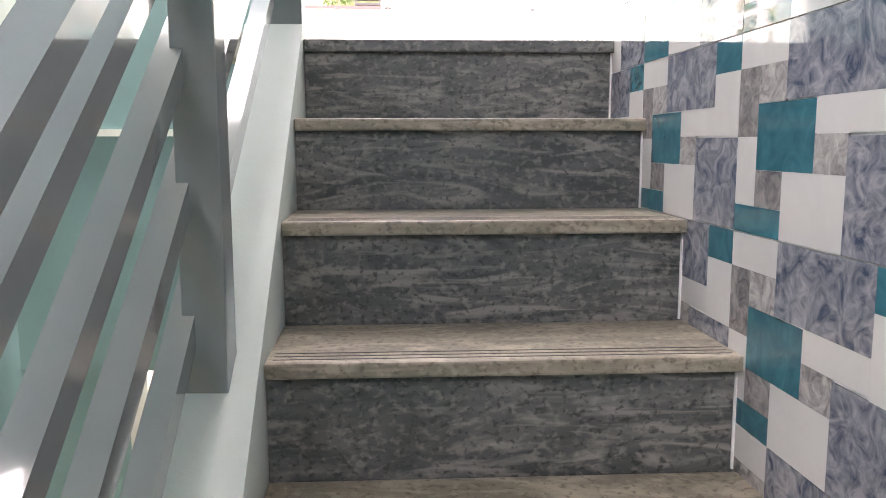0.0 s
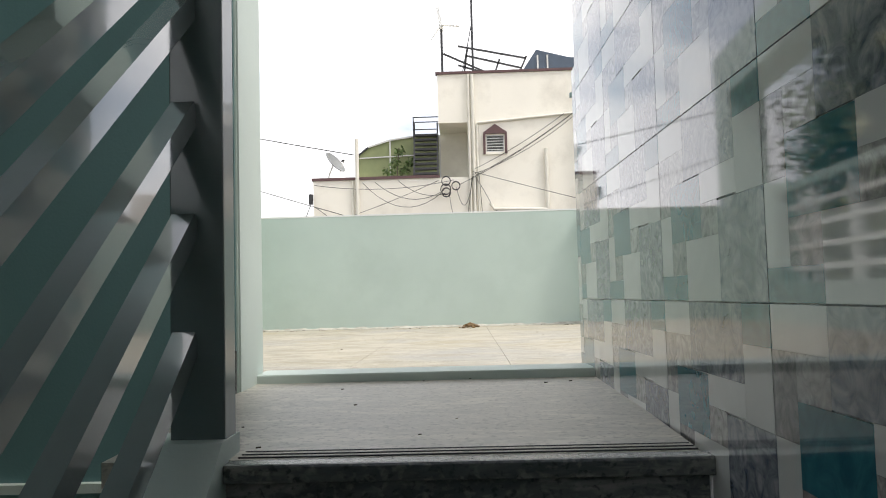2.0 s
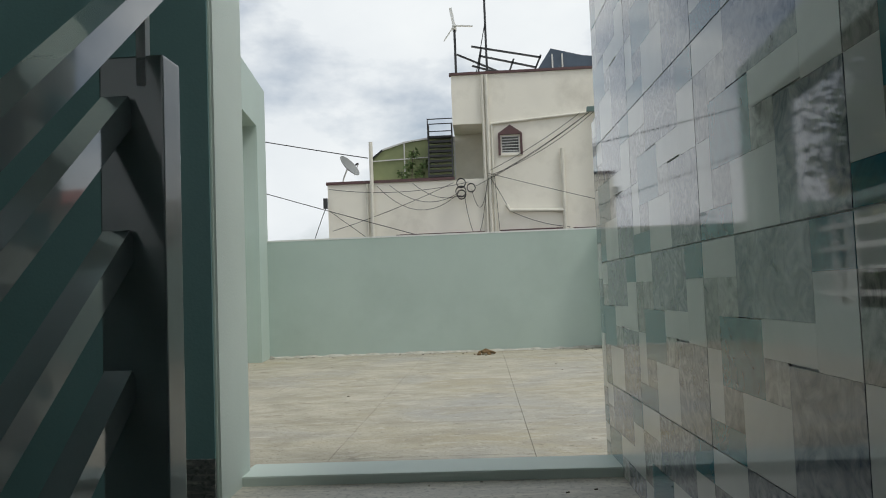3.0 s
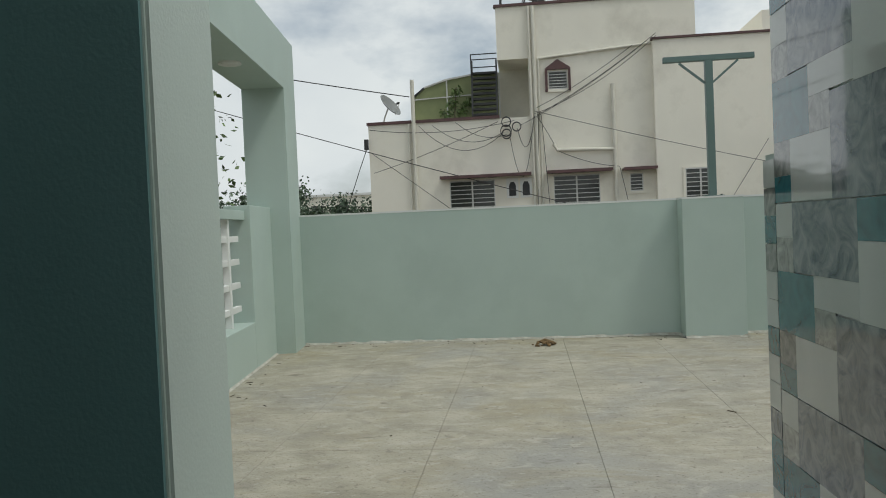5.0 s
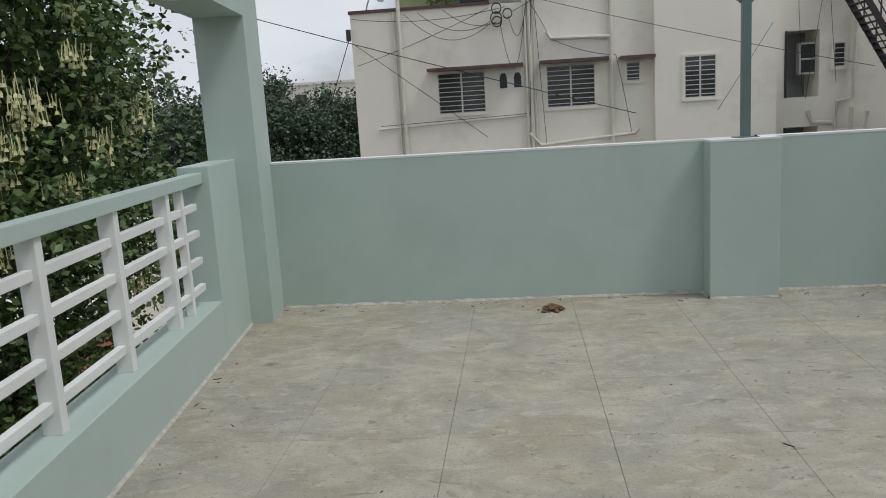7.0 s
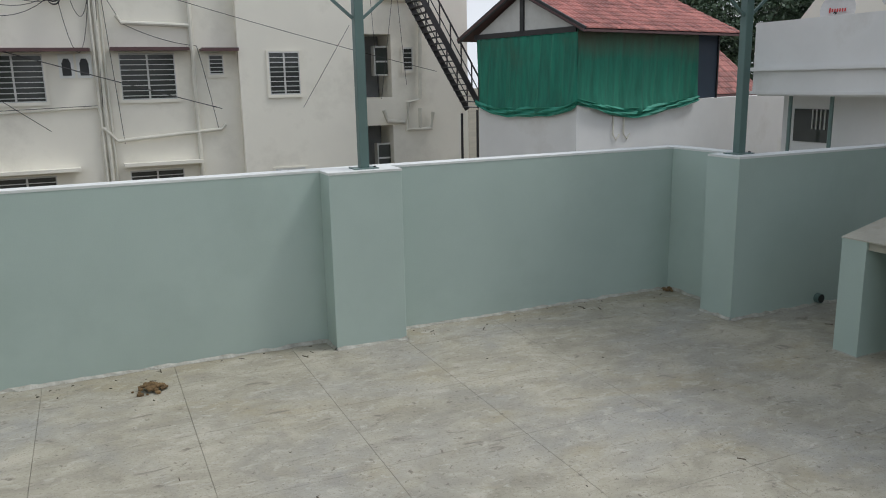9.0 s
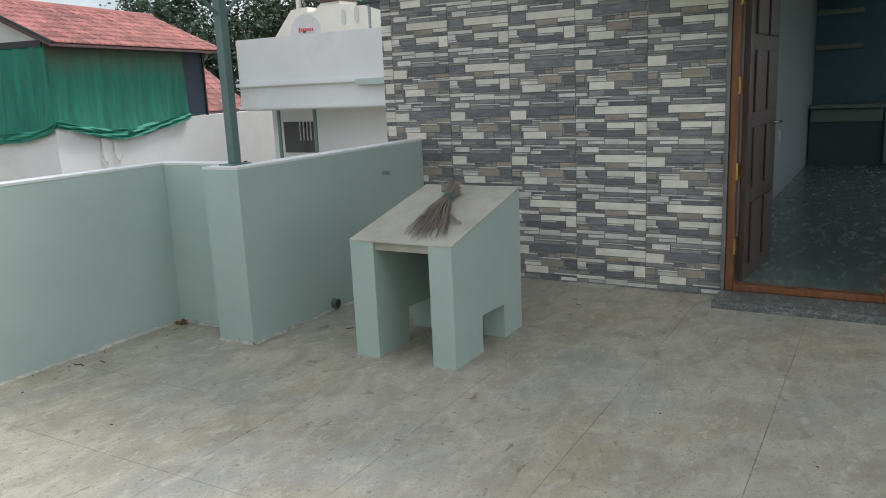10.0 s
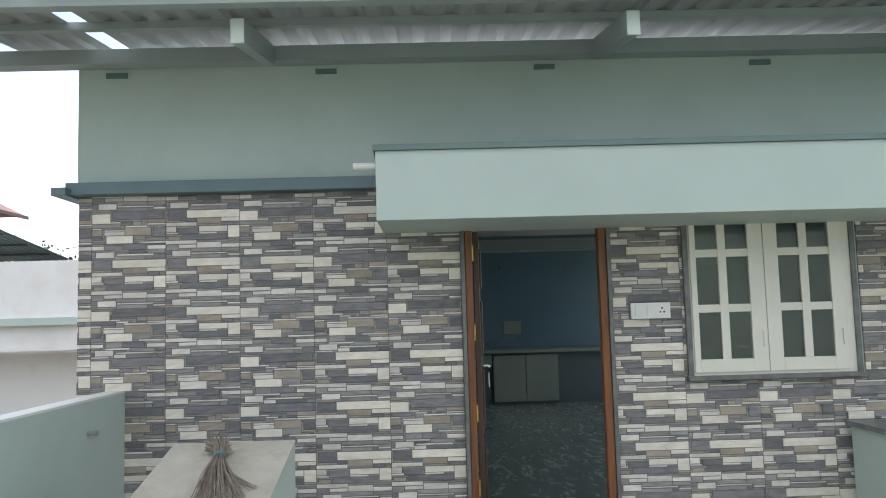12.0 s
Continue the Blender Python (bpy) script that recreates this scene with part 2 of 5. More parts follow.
def part(name, bm, material, parent, label=""):
    """One mesh under a thing or a part; bm is given in world metres."""
    m, up = Matrix(), parent
    while up:
        m, up = up.matrix_basis @ m, up.parent
    bm.transform(m.inverted())
    ob = new(name, mesh_of(name, bm, material))
    ob.parent = parent
    if label:
        ob["label"] = label
    return ob


def solid(name, bm, material, label="", category="", group="", kind=""):
    return tagged(new(name, mesh_of(name, bm, material)), label, category, group, kind)


def thing(name, at, label, category, group="", kind="", turn=0):
    ob = new(name)
    ob.matrix_basis = pose(*at, 0, 0, turn)
    ob.empty_display_size = 0.1
    return tagged(ob, label, category, group, kind)


def structure(name, bm, material, label, category="wall"):
    return solid(name, bm, material, label, category, kind="structure")


def smooth(ob):
    for p in ob.data.polygons:
        p.use_smooth = True
    return ob


# ---- terrace: floor, parapets ----
PT = 1.065
FX0, FX1, FY0, FY1 = -1.5, 6.185, 2.98, 7.86
floor = structure("floor", boxes((-1.75, 6.3, 2.985, 8.0, -0.25, -0.006), (1.09, 6.3, -2.0, 2.985, -0.25, -0.006)), CONCRETE_EDGE, "weathered grey cement screed terrace floor", "floor")
structure("parapet_wall_north", boxes((-1.42, 4.32, 7.86, 7.985, -0.1, PT), (1.645, 2.1, 7.672, 7.86, -0.1, PT + 0.004), (4.32, 4.44, 7.3, 7.985, -0.1, PT - 0.004), bevel=0.006), MINT,
          "mint green plastered parapet wall with a pilaster")
structure("parapet_wall_east", prism(bmesh.new(), [(4.13, 7.02), (6.18, 7.02), (6.18, 7.145), (4.34, 7.145), (4.34, 7.3), (4.13, 7.3)], "z", -0.1, PT), MINT, "mint green plastered parapet wall with corner pier")
structure("coping", boxes((-1.42, 4.317, 7.858, 7.987, PT - 0.006, PT + 0.008), (1.643, 2.102, 7.67, 7.858, PT - 0.006, PT + 0.008), (4.317, 4.442, 7.3, 7.987, PT - 0.006, PT + 0.008), (4.128, 4.342, 7.018, 7.3, PT - 0.006, PT + 0.008), (4.342, 6.182, 7.018, 7.147, PT - 0.006, PT + 0.008)), WHITE, "white painted coping on top of the parapet", "trim")

# ---- west arcade, a little out of square ----
M_W = Matrix.Translation((-1.49, 7.45, 0)) @ pose(0, 0, 0, 0, 0, 6.3) @ Matrix.Translation((1.475, -7.45, 0))


def in_w(bm):
    bm.transform(M_W)
    return bm


structure("wall_west_low", in_w(boxes((-1.66, -1.475, 2.3, 6.8, -0.1, 0.325), (-1.66, -1.475, 6.8, 7.45, -0.1, 1.135), bevel=0.006)), MINT, "low mint green wall under the railing")
structure("column_corner", in_w(boxes((-1.65, -1.325, 7.44, 7.89, -0.1, 2.05))), MINT, "mint green square corner column", "column")
structure("beam_west", in_w(boxes((-1.65, -1.325, 2.3, 7.89, 2.05, 2.47))), MINT, "mint green beam over the open arcade", "beam")
structure("wall_gate", boxes((-1.75, -0.09, 2.74, 2.98, -0.2, 3.1), bevel=0.004), MINT, "mint green wall beside the doorway from the stairs")
structure("wall_gate_foot", boxes((-1.75, -0.67, 2.76, 2.98, -3.2, -0.2), (-0.53, 1.05, 2.76, 2.98, -3.2, -0.26), (-0.67, -0.53, 2.76, 2.98, -1.1, -0.2), (-0.67, -0.53, 2.76, 2.98, -3.2, -1.75)), STAIR_SHADE,
          "foot of the doorway wall with a slot, coloured dark for stairwell shade")
# thin sheet over the mint, coloured dark for the stairwell shade
structure("wall_gate_plaster", boxes((-1.05, -0.095, 2.732, 2.74, -1.08, 3.1)), STAIR_SHADE, "thin dark sheet on the doorway wall standing for stairwell shade")
# facing on the mint jamb, its daylight put into a paler colour
structure("door_jamb", boxes((-0.09, -0.084, 2.744, 2.976, 0.03, 3.1)), PALE_AND_LIT, "thin sheet on the mint jamb, coloured paler to stand for daylight", "trim")
structure("threshold", boxes((-0.096, 0.92, 2.905, 3.06, -0.05, 0.072), bevel=0.005), PALE_AND_LIT, "pale raised cement threshold in the doorway", "threshold")

# ---- stairwell ----
M_S = Matrix(((1, -0.024, 0, 0.0142 + 0.024 * 1.9), (0, 1, 0, 0), (0, 0, 1, 0), (0, 0, 0, 1)))


def in_stairwell(ob):
    """Skews what belongs to the flight a little, as its side walls are out of square with the terrace."""
    todo = [(ob, ob.matrix_basis)]
    while todo:
        o, m = todo.pop()
        if o.data:
            o.data.transform(m.inverted() @ M_S @ m)
        todo += [(c, m @ c.matrix_basis) for c in o.children]
    return ob


in_stairwell(structure("wall_stair_east", boxes((0.93, 1.09, -2.6, 2.15, -3.2, 3.1), (0.93, 1.09, 2.15, 3.07, -3.2, 1.75), (0.93, 1.09, 3.07, 3.13, -0.1, 1.03)), MINT, "stair wall carrying mosaic tiles"))
# openings in the west and south walls are unseen, added to light the stairs
structure("wall_stair_west", boxes((-1.2, -1.05, -2.6, 2.76, -3.2, 0.8), (-1.2, -1.05, -2.6, 2.76, 2.1, 3.1), (-1.2, -1.05, -2.6, -1.4, 0.8, 2.1), (-1.2, -1.05, 0.05, 2.74, 0.8, 2.1)), STAIR_SHADE, "stairwell wall coloured dark for shade, with an unseen wide opening added for light")
structure("wall_stair_south", boxes((-1.2, 1.09, -2.75, -2.6, -3.2, 1.35), (-1.2, 1.09, -2.75, -2.6, 2.4, 3.1)), STAIR_SHADE, "unseen stairwell wall coloured dark for shade, with a large opening added for light")
structure("ceiling", boxes((-1.75, 1.09, -2.75, 2.15, 3.1, 3.22)), WHITE, "white slab over the staircase", "ceiling")
structure("landing", prism(bmesh.new(), [(1.93, -0.02), (2.905, -0.02), (2.905, 0.046), (1.93, 0.0235)], "x", -0.09, 0.93), LANDING, "dusty granite stair landing", "landing")

# ---- house ----
structure("wall_house", boxes((6.19, 6.40, 4.675, 7.35, -0.2, 2.42), (6.19, 6.40, 3.68, 4.675, 2.17, 2.42), (6.19, 6.40, 3.11, 3.68, -0.2, 2.42),
          (6.19, 6.40, 1.93, 3.11, -0.2, 1.06), (6.19, 6.40, 1.93, 3.11, 2.3, 2.42), (6.19, 6.40, -2.0, 1.93, -0.2, 2.42)), MINT, "house wall behind the stone cladding")
structure("wall_house_upper", boxes((6.2, 6.40, -2.0, 7.37, 2.5, 3.36)), MINT, "mint green plastered upper wall")
structure("ledge", boxes((6.08, 6.42, 5.24, 7.40, 2.415, 2.5), (6.0, 6.42, 7.36, 7.46, 2.40, 2.455), bevel=0.004), LEDGE_BLUE, "slate blue painted ledge above the cladding", "ledge")
structure("canopy", boxes((5.46, 6.2, -1.0, 5.235, 2.105, 2.535), bevel=0.005), CANOPY, "pale mint concrete canopy over the door", "canopy")
structure("canopy_cap", boxes((5.44, 6.2, -1.0, 5.25, 2.535, 2.57)), STEEL_GREEN, "grey green cap on the canopy", "trim")

# ---- ground and far buildings, as masses ----
structure("ground", boxes((-900, 900, -900, 900, -7.6, -7.5)), mat("dusty_ground", (0.22, 0.19, 0.14), (0.14, 0.13, 0.09), 0.2, 0.9, 0.2, 3), "dusty earth ground far below", "ground")

# ---- staircase ----
RISE, GO = 0.208, 0.268
stair = thing("staircase", (0.5, 1.9, -2.6), "dark green grey granite staircase with grooved dusty treads", "stairs", kind="structure")
part("body", prism(bmesh.new(), [(1.9, -0.23), (1.9, -0.5), (1.9 - GO * 12.5, -0.5 - RISE * 12.5), (1.9 - GO * 12.5, -0.23 - RISE * 12.5)], "x", 0.12, 0.93), CONCRETE_EDGE, stair)
for k in range(1, 13):
    y, z = 1.886 - GO * k, 0.022 - RISE * k
    part("tread", boxes((0.118, 0.928, y, y + GO + 0.01, z - 0.028, z), bevel=0.005), GRANITE_TOP, stair)
    part("riser", boxes((0.118, 0.928, y + 0.022, y + 0.04, z - RISE - 0.02, z - 0.028)), GRANITE, stair, "dark veined granite riser")
    for j in range(3):
        part("groove", boxes((0.13, 0.915, y + 0.022 + 0.02 * j, y + 0.0255 + 0.02 * j, z - 0.002, z + 0.0006)), DARK, stair)
part("riser", boxes((0.118, 0.928, 1.908, 1.928, 0.022 - RISE, -0.008)), GRANITE, stair, "dark veined granite riser")
part("tread", boxes((0.118, 0.928, 1.886, 1.93, -0.008, 0.024), bevel=0.005), GRANITE, stair)
for j in range(3):
    part("groove", boxes((0.13, 0.915, 1.94 + 0.025 * j, 1.944 + 0.025 * j, 0.02, 0.0262)), DARK, stair)
for k in range(0, 10):
    y, z = 1.896 - GO * k, 0.022 - RISE * k
    part("joint", boxes((0.921, 0.929, y + 0.008, y + 0.03, z - RISE, z - 0.03)), WHITE, stair, "white grout line")
in_stairwell(structure("stair_kerb", prism(bmesh.new(), [(2.0, -0.3), (2.0, 0.06), (1.89, 0.06), (1.9 - GO * 12, 0.055 - RISE * 12), (1.9 - GO * 12, -0.3 - RISE * 12)], "x", -0.03, 0.117), PALE_AND_LIT,
          "pale painted sloping kerb beside the stairs", "kerb"))

in_stairwell(stair)
SLOPE = RISE / GO
rail = thing("stair_railing", (0.088, 1.9, 0.03), "dark grey enamelled steel stair railing with sloping bars", "railing")


def rail_z(y, z):
    return z + (y - 1.9) * 0.825


for n in range(4):
    y = 1.955 - 0.835 * n
    part("post", boxes((0.022 if n == 0 else 0.05, 0.117, y - (0.03 if n == 0 else 0.11), y + (0.03 if n == 0 else -0.045), (y - (0.0 if n == 0 else 0.12) - 1.9) * SLOPE, 0.895 if n == 0 else rail_z(y, 0.96)), bevel=0.003), STEEL_POST, rail)
part("bracket", boxes((0.078, 0.092, 1.925, 1.94, 0.85, 0.98)), WHITE, rail)
part("handrail", bar(bmesh.new(), (0.088, 1.93, rail_z(1.93, 0.972)), (0.088, -1.2, rail_z(-1.2, 0.972)), 0.05, 0.04), STEEL_GREY, rail, "glossy grey handrail")
for z in (0.796, 0.604, 0.408, 0.205):
    part("sloping_bar", bar(bmesh.new(), (0.05, 1.928, rail_z(1.928, z)), (0.05, -1.2, rail_z(-1.2, z)), 0.04, 0.04), STEEL_GREY, rail)
rail.matrix_basis = M_R @ rail.matrix_basis
# pale colour stands for the light caught on top of the ledge
structure("trim_stairwell", boxes((-1.05, -0.1, 2.705, 2.732, -0.215, -0.19)), PALE_AND_LIT, "ledge across the stairwell wall, coloured pale for its lit top", "trim")
structure("skirting", boxes((-0.20, -0.092, 2.722, 2.732, -0.02, 0.157)), GRANITE, "dark granite skirting at the foot of the wall", "skirting")

# ---- arcade railing, downlights ----
wrail = thing("balcony_railing", (-1.56, 4.8, 0.325), "white painted railing with a mint top rail on the low wall", "railing")
part("top_rail", in_w(boxes((-1.60, -1.515, 2.4, 6.92, 1.035, 1.098), bevel=0.004)), MINT, wrail, "mint green top rail")
for y in (2.85, 3.52, 4.19, 4.86, 5.53, 6.2):
    part("post", in_w(boxes((-1.60, -1.528, y - 0.026, y + 0.026, 0.325, 1.035), bevel=0.003)), WHITE, wrail)
part("post", in_w(boxes((-1.585, -1.54, 6.455, 6.495, 0.325, 1.035), bevel=0.003)), WHITE, wrail)
for z in (0.43, 0.59, 0.75, 0.905):
    part("crossbar", in_w(boxes((-1.585, -1.55, 2.4, 6.75, z - 0.02, z + 0.02), bevel=0.003)), WHITE, wrail)
LAMP_OFF = mat("opal_plastic", (0.8, 0.8, 0.78), (0.75, 0.75, 0.74), 5, 0.3, 0.0)
for y in (4.5, 5.15, 5.84, 6.51):
    d = thing("downlight", tuple(M_W @ Vector((-1.487, y, 2.05))), "round white downlight set in the beam, switched off", "light", "downlights in the beam")
    part("ring", in_w(disc(bmesh.new(), (-1.487, y, 2.046), (0, 0, 1), 0.075, 0.016)), WHITE, d)
    part("lens", in_w(disc(bmesh.new(), (-1.487, y, 2.037), (0, 0, 1), 0.06, 0.006)), LAMP_OFF, d)


# ---- clothes-line posts ----
def t_post(name, x, y, turn, top):
    p = thing(name, (x, y, PT), "sea green steel T-shaped clothes line post on the parapet", "post", "clothes line posts", turn=turn)
    part("pole", boxes((x - 0.028, x + 0.028, y - 0.028, y + 0.028, PT + 0.005, top - 0.024), bevel=0.004), STEEL_GREEN, p)
    part("base_plate", boxes((x - 0.075, x + 0.075, y - 0.06, y + 0.06, PT + 0.008, PT + 0.015)), STEEL_GREEN, p)
    part("bolt", disc(bmesh.new(), (x + 0.06, y - 0.03, PT + 0.017), (0, 0, 1), 0.009, 0.012, 8), DARK, p)
    part("crossbar", boxes((x - 0.34, x + 0.34, y - 0.022, y + 0.022, top - 0.024, top + 0.02), bevel=0.004), STEEL_GREEN, p)
    for s in (-1, 1):
        part("brace", bar(bmesh.new(), (x + s * 0.03, y, top - 0.19), (x + s * 0.22, y, top - 0.03), 0.016), STEEL_GREEN, p)
    return p


t_post("clothes_post", 1.905, 7.80, 0, 2.135)
t_post("clothes_post", 4.29, 7.19, 0, 2.135)

# ---- washing stone with its broom ----
stone = thing("washing_stone", (4.68, 6.0, 0.0), "mint green masonry washing stone with a raw sloping slab top", "washing stone")


def side_wall(y0, y1):
    bm = bmesh.new()
    top = [(4.23, 0.0), (4.23, 0.669), (5.075, 0.862), (5.075, 0.0), (4.83, 0.0), (4.83, 0.205), (4.55, 0.215), (4.55, 0.0)]
    return prism(bm, top, "y", y0, y1)


part("side_wall", side_wall(5.675, 5.815), MINT, stone)
part("side_wall", side_wall(6.165, 6.32), MINT, stone)
part("back_wall", boxes((4.98, 5.08, 5.815, 6.165, 0.2, 0.8)), MINT, stone)
part("slab", prism(bmesh.new(), [(4.245, 0.622), (4.245, 0.668), (5.065, 0.856), (5.065, 0.81)], "y", 5.815, 6.165), SCREED_SLAB, stone, "raw cement slab")
part("topping", prism(bmesh.new(), [(4.226, 0.668), (4.228, 0.675), (5.079, 0.87), (5.079, 0.862)], "y", 5.672, 6.324), SCREED_SLAB, stone, "thin rough cement topping")

STRAW = mat("dry_twig", (0.30, 0.25, 0.205), (0.15, 0.125, 0.10), 20, 0.8, 0.1, vary=0.3)
broom = thing("twig_broom", (4.7, 5.95, 0.8), "grey brown twig broom lying on the washing stone", "broom")


def on_slab(u, v, h=0.0):
    """A place on the slab: u down the slope from its upper edge, v across."""
    x = 5.085 - u
    return (x, v, 0.873 - u * 0.2305 + h)


for i in range(150):
    k = random.uniform(-1, 1)
    w = random.uniform(-1, 1)
    butt = on_slab(0.15 + 0.04 * abs(k) + random.uniform(-0.025, 0.02), 6.045 + 0.07 * k, 0.05 + 0.035 * w)
    neck = on_slab(0.285, 6.008 + 0.022 * k, 0.03 + 0.018 * w)
    far = random.uniform(0.62, 0.85) - 0.05 * abs(k)
    mid_v, tip_v = 5.965 + 0.075 * k, 5.885 + 0.14 * k + random.uniform(-0.012, 0.012)
    part("twig", tube(bmesh.new(), [butt, on_slab(0.21, 6.022 + 0.035 * k, 0.04 + 0.025 * w), neck, on_slab(0.48, mid_v, 0.026 + 0.016 * w), on_slab(far, tip_v, 0.004 + random.uniform(0.0, 0.022))], 0.0036, 4, 0.0012), STRAW, broom)
part("tie", tube(bmesh.new(), [on_slab(0.272, 6.012, 0.03), on_slab(0.298, 6.004, 0.03)], 0.03, 14), mat("teal_cord", (0.10, 0.19, 0.20), None, 30, 0.6, 0.1), broom, "teal cord binding")

# ---- small things on the terrace ----
PIPE_DARK = mat("drain_dark", (0.025, 0.03, 0.03), (0.02, 0.02, 0.02), 9, 0.6, 0.1)
drain = thing("drain_spout", (4.92, 7.02, 0.05), "dark round drain pipe stub through the parapet foot", "drain")
part("pipe", tube(bmesh.new(), [(4.92, 7.05, 0.05), (4.92, 6.985, 0.05)], 0.034, 16), STEEL_GREEN, drain)
part("mouth", disc(bmesh.new(), (4.92, 6.984, 0.05), (0, 1, 0), 0.028, 0.004), PIPE_DARK, drain)
tap = thing("wall_tap", (5.6, 7.02, 0.87), "small steel water pipe stub on the parapet", "tap")
part("stub", tube(bmesh.new(), [(5.6, 7.03, 0.87), (5.6, 6.96, 0.87)], 0.012, 8), mat("galvanised", (0.45, 0.45, 0.44), None, 20, 0.4, 0.05, metal=0.8), tap)
part("cap", disc(bmesh.new(), (5.6, 6.965, 0.87), (0, 1, 0), 0.016, 0.02, 10), bpy.data.materials["galvanised"], tap)

LITTER = mat("dry_mud", (0.20, 0.125, 0.055), (0.10, 0.065, 0.03), 30, 0.9, 0.4, vary=0.3, island=True)
heap = bmesh.new()
for i in range(90):
    r = abs(random.gauss(0, 0.034))
    a = random.uniform(0, 6.28)
    s = random.uniform(0.006, 0.017)
    q = bmesh.ops.create_icosphere(heap, subdivisions=1, radius=s)
    for v in q["verts"]:
        v.co = Vector((v.co.x * random.uniform(0.8, 1.5), v.co.y, v.co.z * 0.8)) + Vector((0.575 + r * math.cos(a) * 1.25, 7.52 + r * math.sin(a), 0.004 + max(0.0, 0.035 - r * 0.45)))
solid("debris_heap", heap, LITTER, "small heap of dry mud and straw on the floor", "debris", kind="stuff")
crumbs = bmesh.new()
for i in range(150):
    if i < 80:
        x, y = random.uniform(-1.35, 4.2), 7.83 - abs(random.gauss(0, 0.12))
    elif i < 100:
        y = random.uniform(3.4, 7.4)
        x = -1.45 + 0.11 * (7.4 - y) + abs(random.gauss(0, 0.1))
    else:
        x, y = random.uniform(-1.3, 6.1), random.uniform(3.2, 7.7)
    s = random.uniform(0.0018, 0.005)
    a = random.uniform(0, 3.14)
    long = s * random.choice((1, 1.5, 1.5, 5))
    dx, dy = math.cos(a), math.sin(a)
    bar(crumbs, (x - dx * long, y - dy * long, s * 0.5), (x + dx * long, y + dy * long, s * 0.5), s, s * 0.8)
for i in range(12):
    x, y = random.uniform(-0.05, 0.9), random.uniform(1.95, 2.88)
    s = random.uniform(0.0012, 0.003)
    bar(crumbs, (x - s, y, 0.03 + 0.0235 * (y - 1.9)), (x + s * 2, y + s, 0.03 + 0.0235 * (y - 1.9)), s, s)
solid("floor_litter", crumbs, mat("dry_crumbs", (0.12, 0.095, 0.06), (0.05, 0.04, 0.03), 40, 0.9, 0.2, vary=0.5, island=True), "dry leaf bits and grit scattered on the floor", "litter", kind="stuff")
LIME = mat("lime_fillet", (0.54, 0.53, 0.48), (0.34, 0.325, 0.275), 22, 0.85, 0.5, 90)


def fillet(name, path, label, h=0.02):
    """A ragged lime fillet along the foot of a wall; path runs with the wall on its other side."""
    bm = bmesh.new()
    rnd = random.Random(len(name))
    rows = []
    for (x0, y0), (x1, y1) in zip(path, path[1:]):
        n = max(2, int(math.hypot(x1 - x0, y1 - y0) / 0.05))
        nx, ny = -(y1 - y0), x1 - x0
        k = math.hypot(nx, ny)
        prev = None
        for i in range(n + 1):
            x, y = x0 + (x1 - x0) * i / n, y0 + (y1 - y0) * i / n
            w, up = rnd.uniform(0.008, 0.03), h * rnd.uniform(0.5, 1.2)
            cur = [bm.verts.new((x - nx / k * 0.004, y - ny / k * 0.004, 0.0005)), bm.verts.new((x + nx / k * w, y + ny / k * w, 0.0015)), bm.verts.new((x + nx / k * 0.003, y + ny / k * 0.003, up))]
            if prev:
                for a, b in ((0, 1), (1, 2), (2, 0)):
                    bm.faces.new((prev[a], prev[b], cur[b], cur[a]))
            prev = cur
    return structure(name, bm, LIME, label, "trim")


fillet("trim_north", [(4.32, 7.86), (2.1, 7.86), (2.1, 7.672), (1.645, 7.672), (1.645, 7.86), (-1.38, 7.86)], "thin ragged lime fillet along the parapet foot")
fillet("trim_east", [(6.18, 7.02), (4.13, 7.02), (4.13, 7.3), (4.32, 7.3), (4.32, 7.86)], "thin ragged lime fillet along the parapet foot")
clump = bmesh.new()
crnd2 = random.Random(4)
for i in range(26):
    q = bmesh.ops.create_icosphere(clump, subdivisions=1, radius=crnd2.uniform(0.005, 0.013))
    c = Vector((4.26 + crnd2.gauss(0, 0.02), 7.79 + crnd2.gauss(0, 0.02), 0.006 + abs(crnd2.gauss(0, 0.008))))
    for v in q["verts"]:
        v.co += c
solid("leaf_clump", clump, LITTER, "small dark clump of dry leaves in the parapet corner", "debris", kind="stuff")
solid("stone_strip", boxes((6.08, 6.165, 5.42, 5.78, 0.0, 0.014), bevel=0.003), SCREED_SLAB, "thin pale stone strip lying along the house wall", "stone strip")
structure("cove_west", in_w(prism(bmesh.new(), [(-1.461, 0.0), (-1.477, 0.0), (-1.477, 0.012)], "y", 2.8, 7.44)), LIME, "thin cement fillet along the low wall foot", "trim")
for k, (y0, y1) in enumerate(((5.675, 5.815), (6.165, 6.32))):
    fillet("trim_stone_leg_%d" % (k + 1), [(4.55, y0), (4.23, y0), (4.23, y1), (4.55, y1)][::-1], "thin ragged lime fillet round the foot of the washing stone", 0.012)

# ---- house front ----
FRAME_STONE = mat("grey_granite_trim", (0.2, 0.205, 0.2), (0.1, 0.105, 0.105), 14, 0.4, 0.1, 120)
door = thing("front_door", (6.29, 4.18, 0.05), "open brown teak front door with brass hinges", "door", kind="structure")
part("frame_post", boxes((6.165, 6.245, 4.622, 4.672, 0.05, 2.17), bevel=0.006), WOOD, door, "orange brown door frame")
part("frame_post", boxes((6.165, 6.245, 3.684, 3.738, 0.05, 2.17), bevel=0.006), WOOD, door, "orange brown door frame")
part("frame_head", boxes((6.165, 6.245, 3.738, 4.622, 2.12, 2.17), bevel=0.006), WOOD, door)
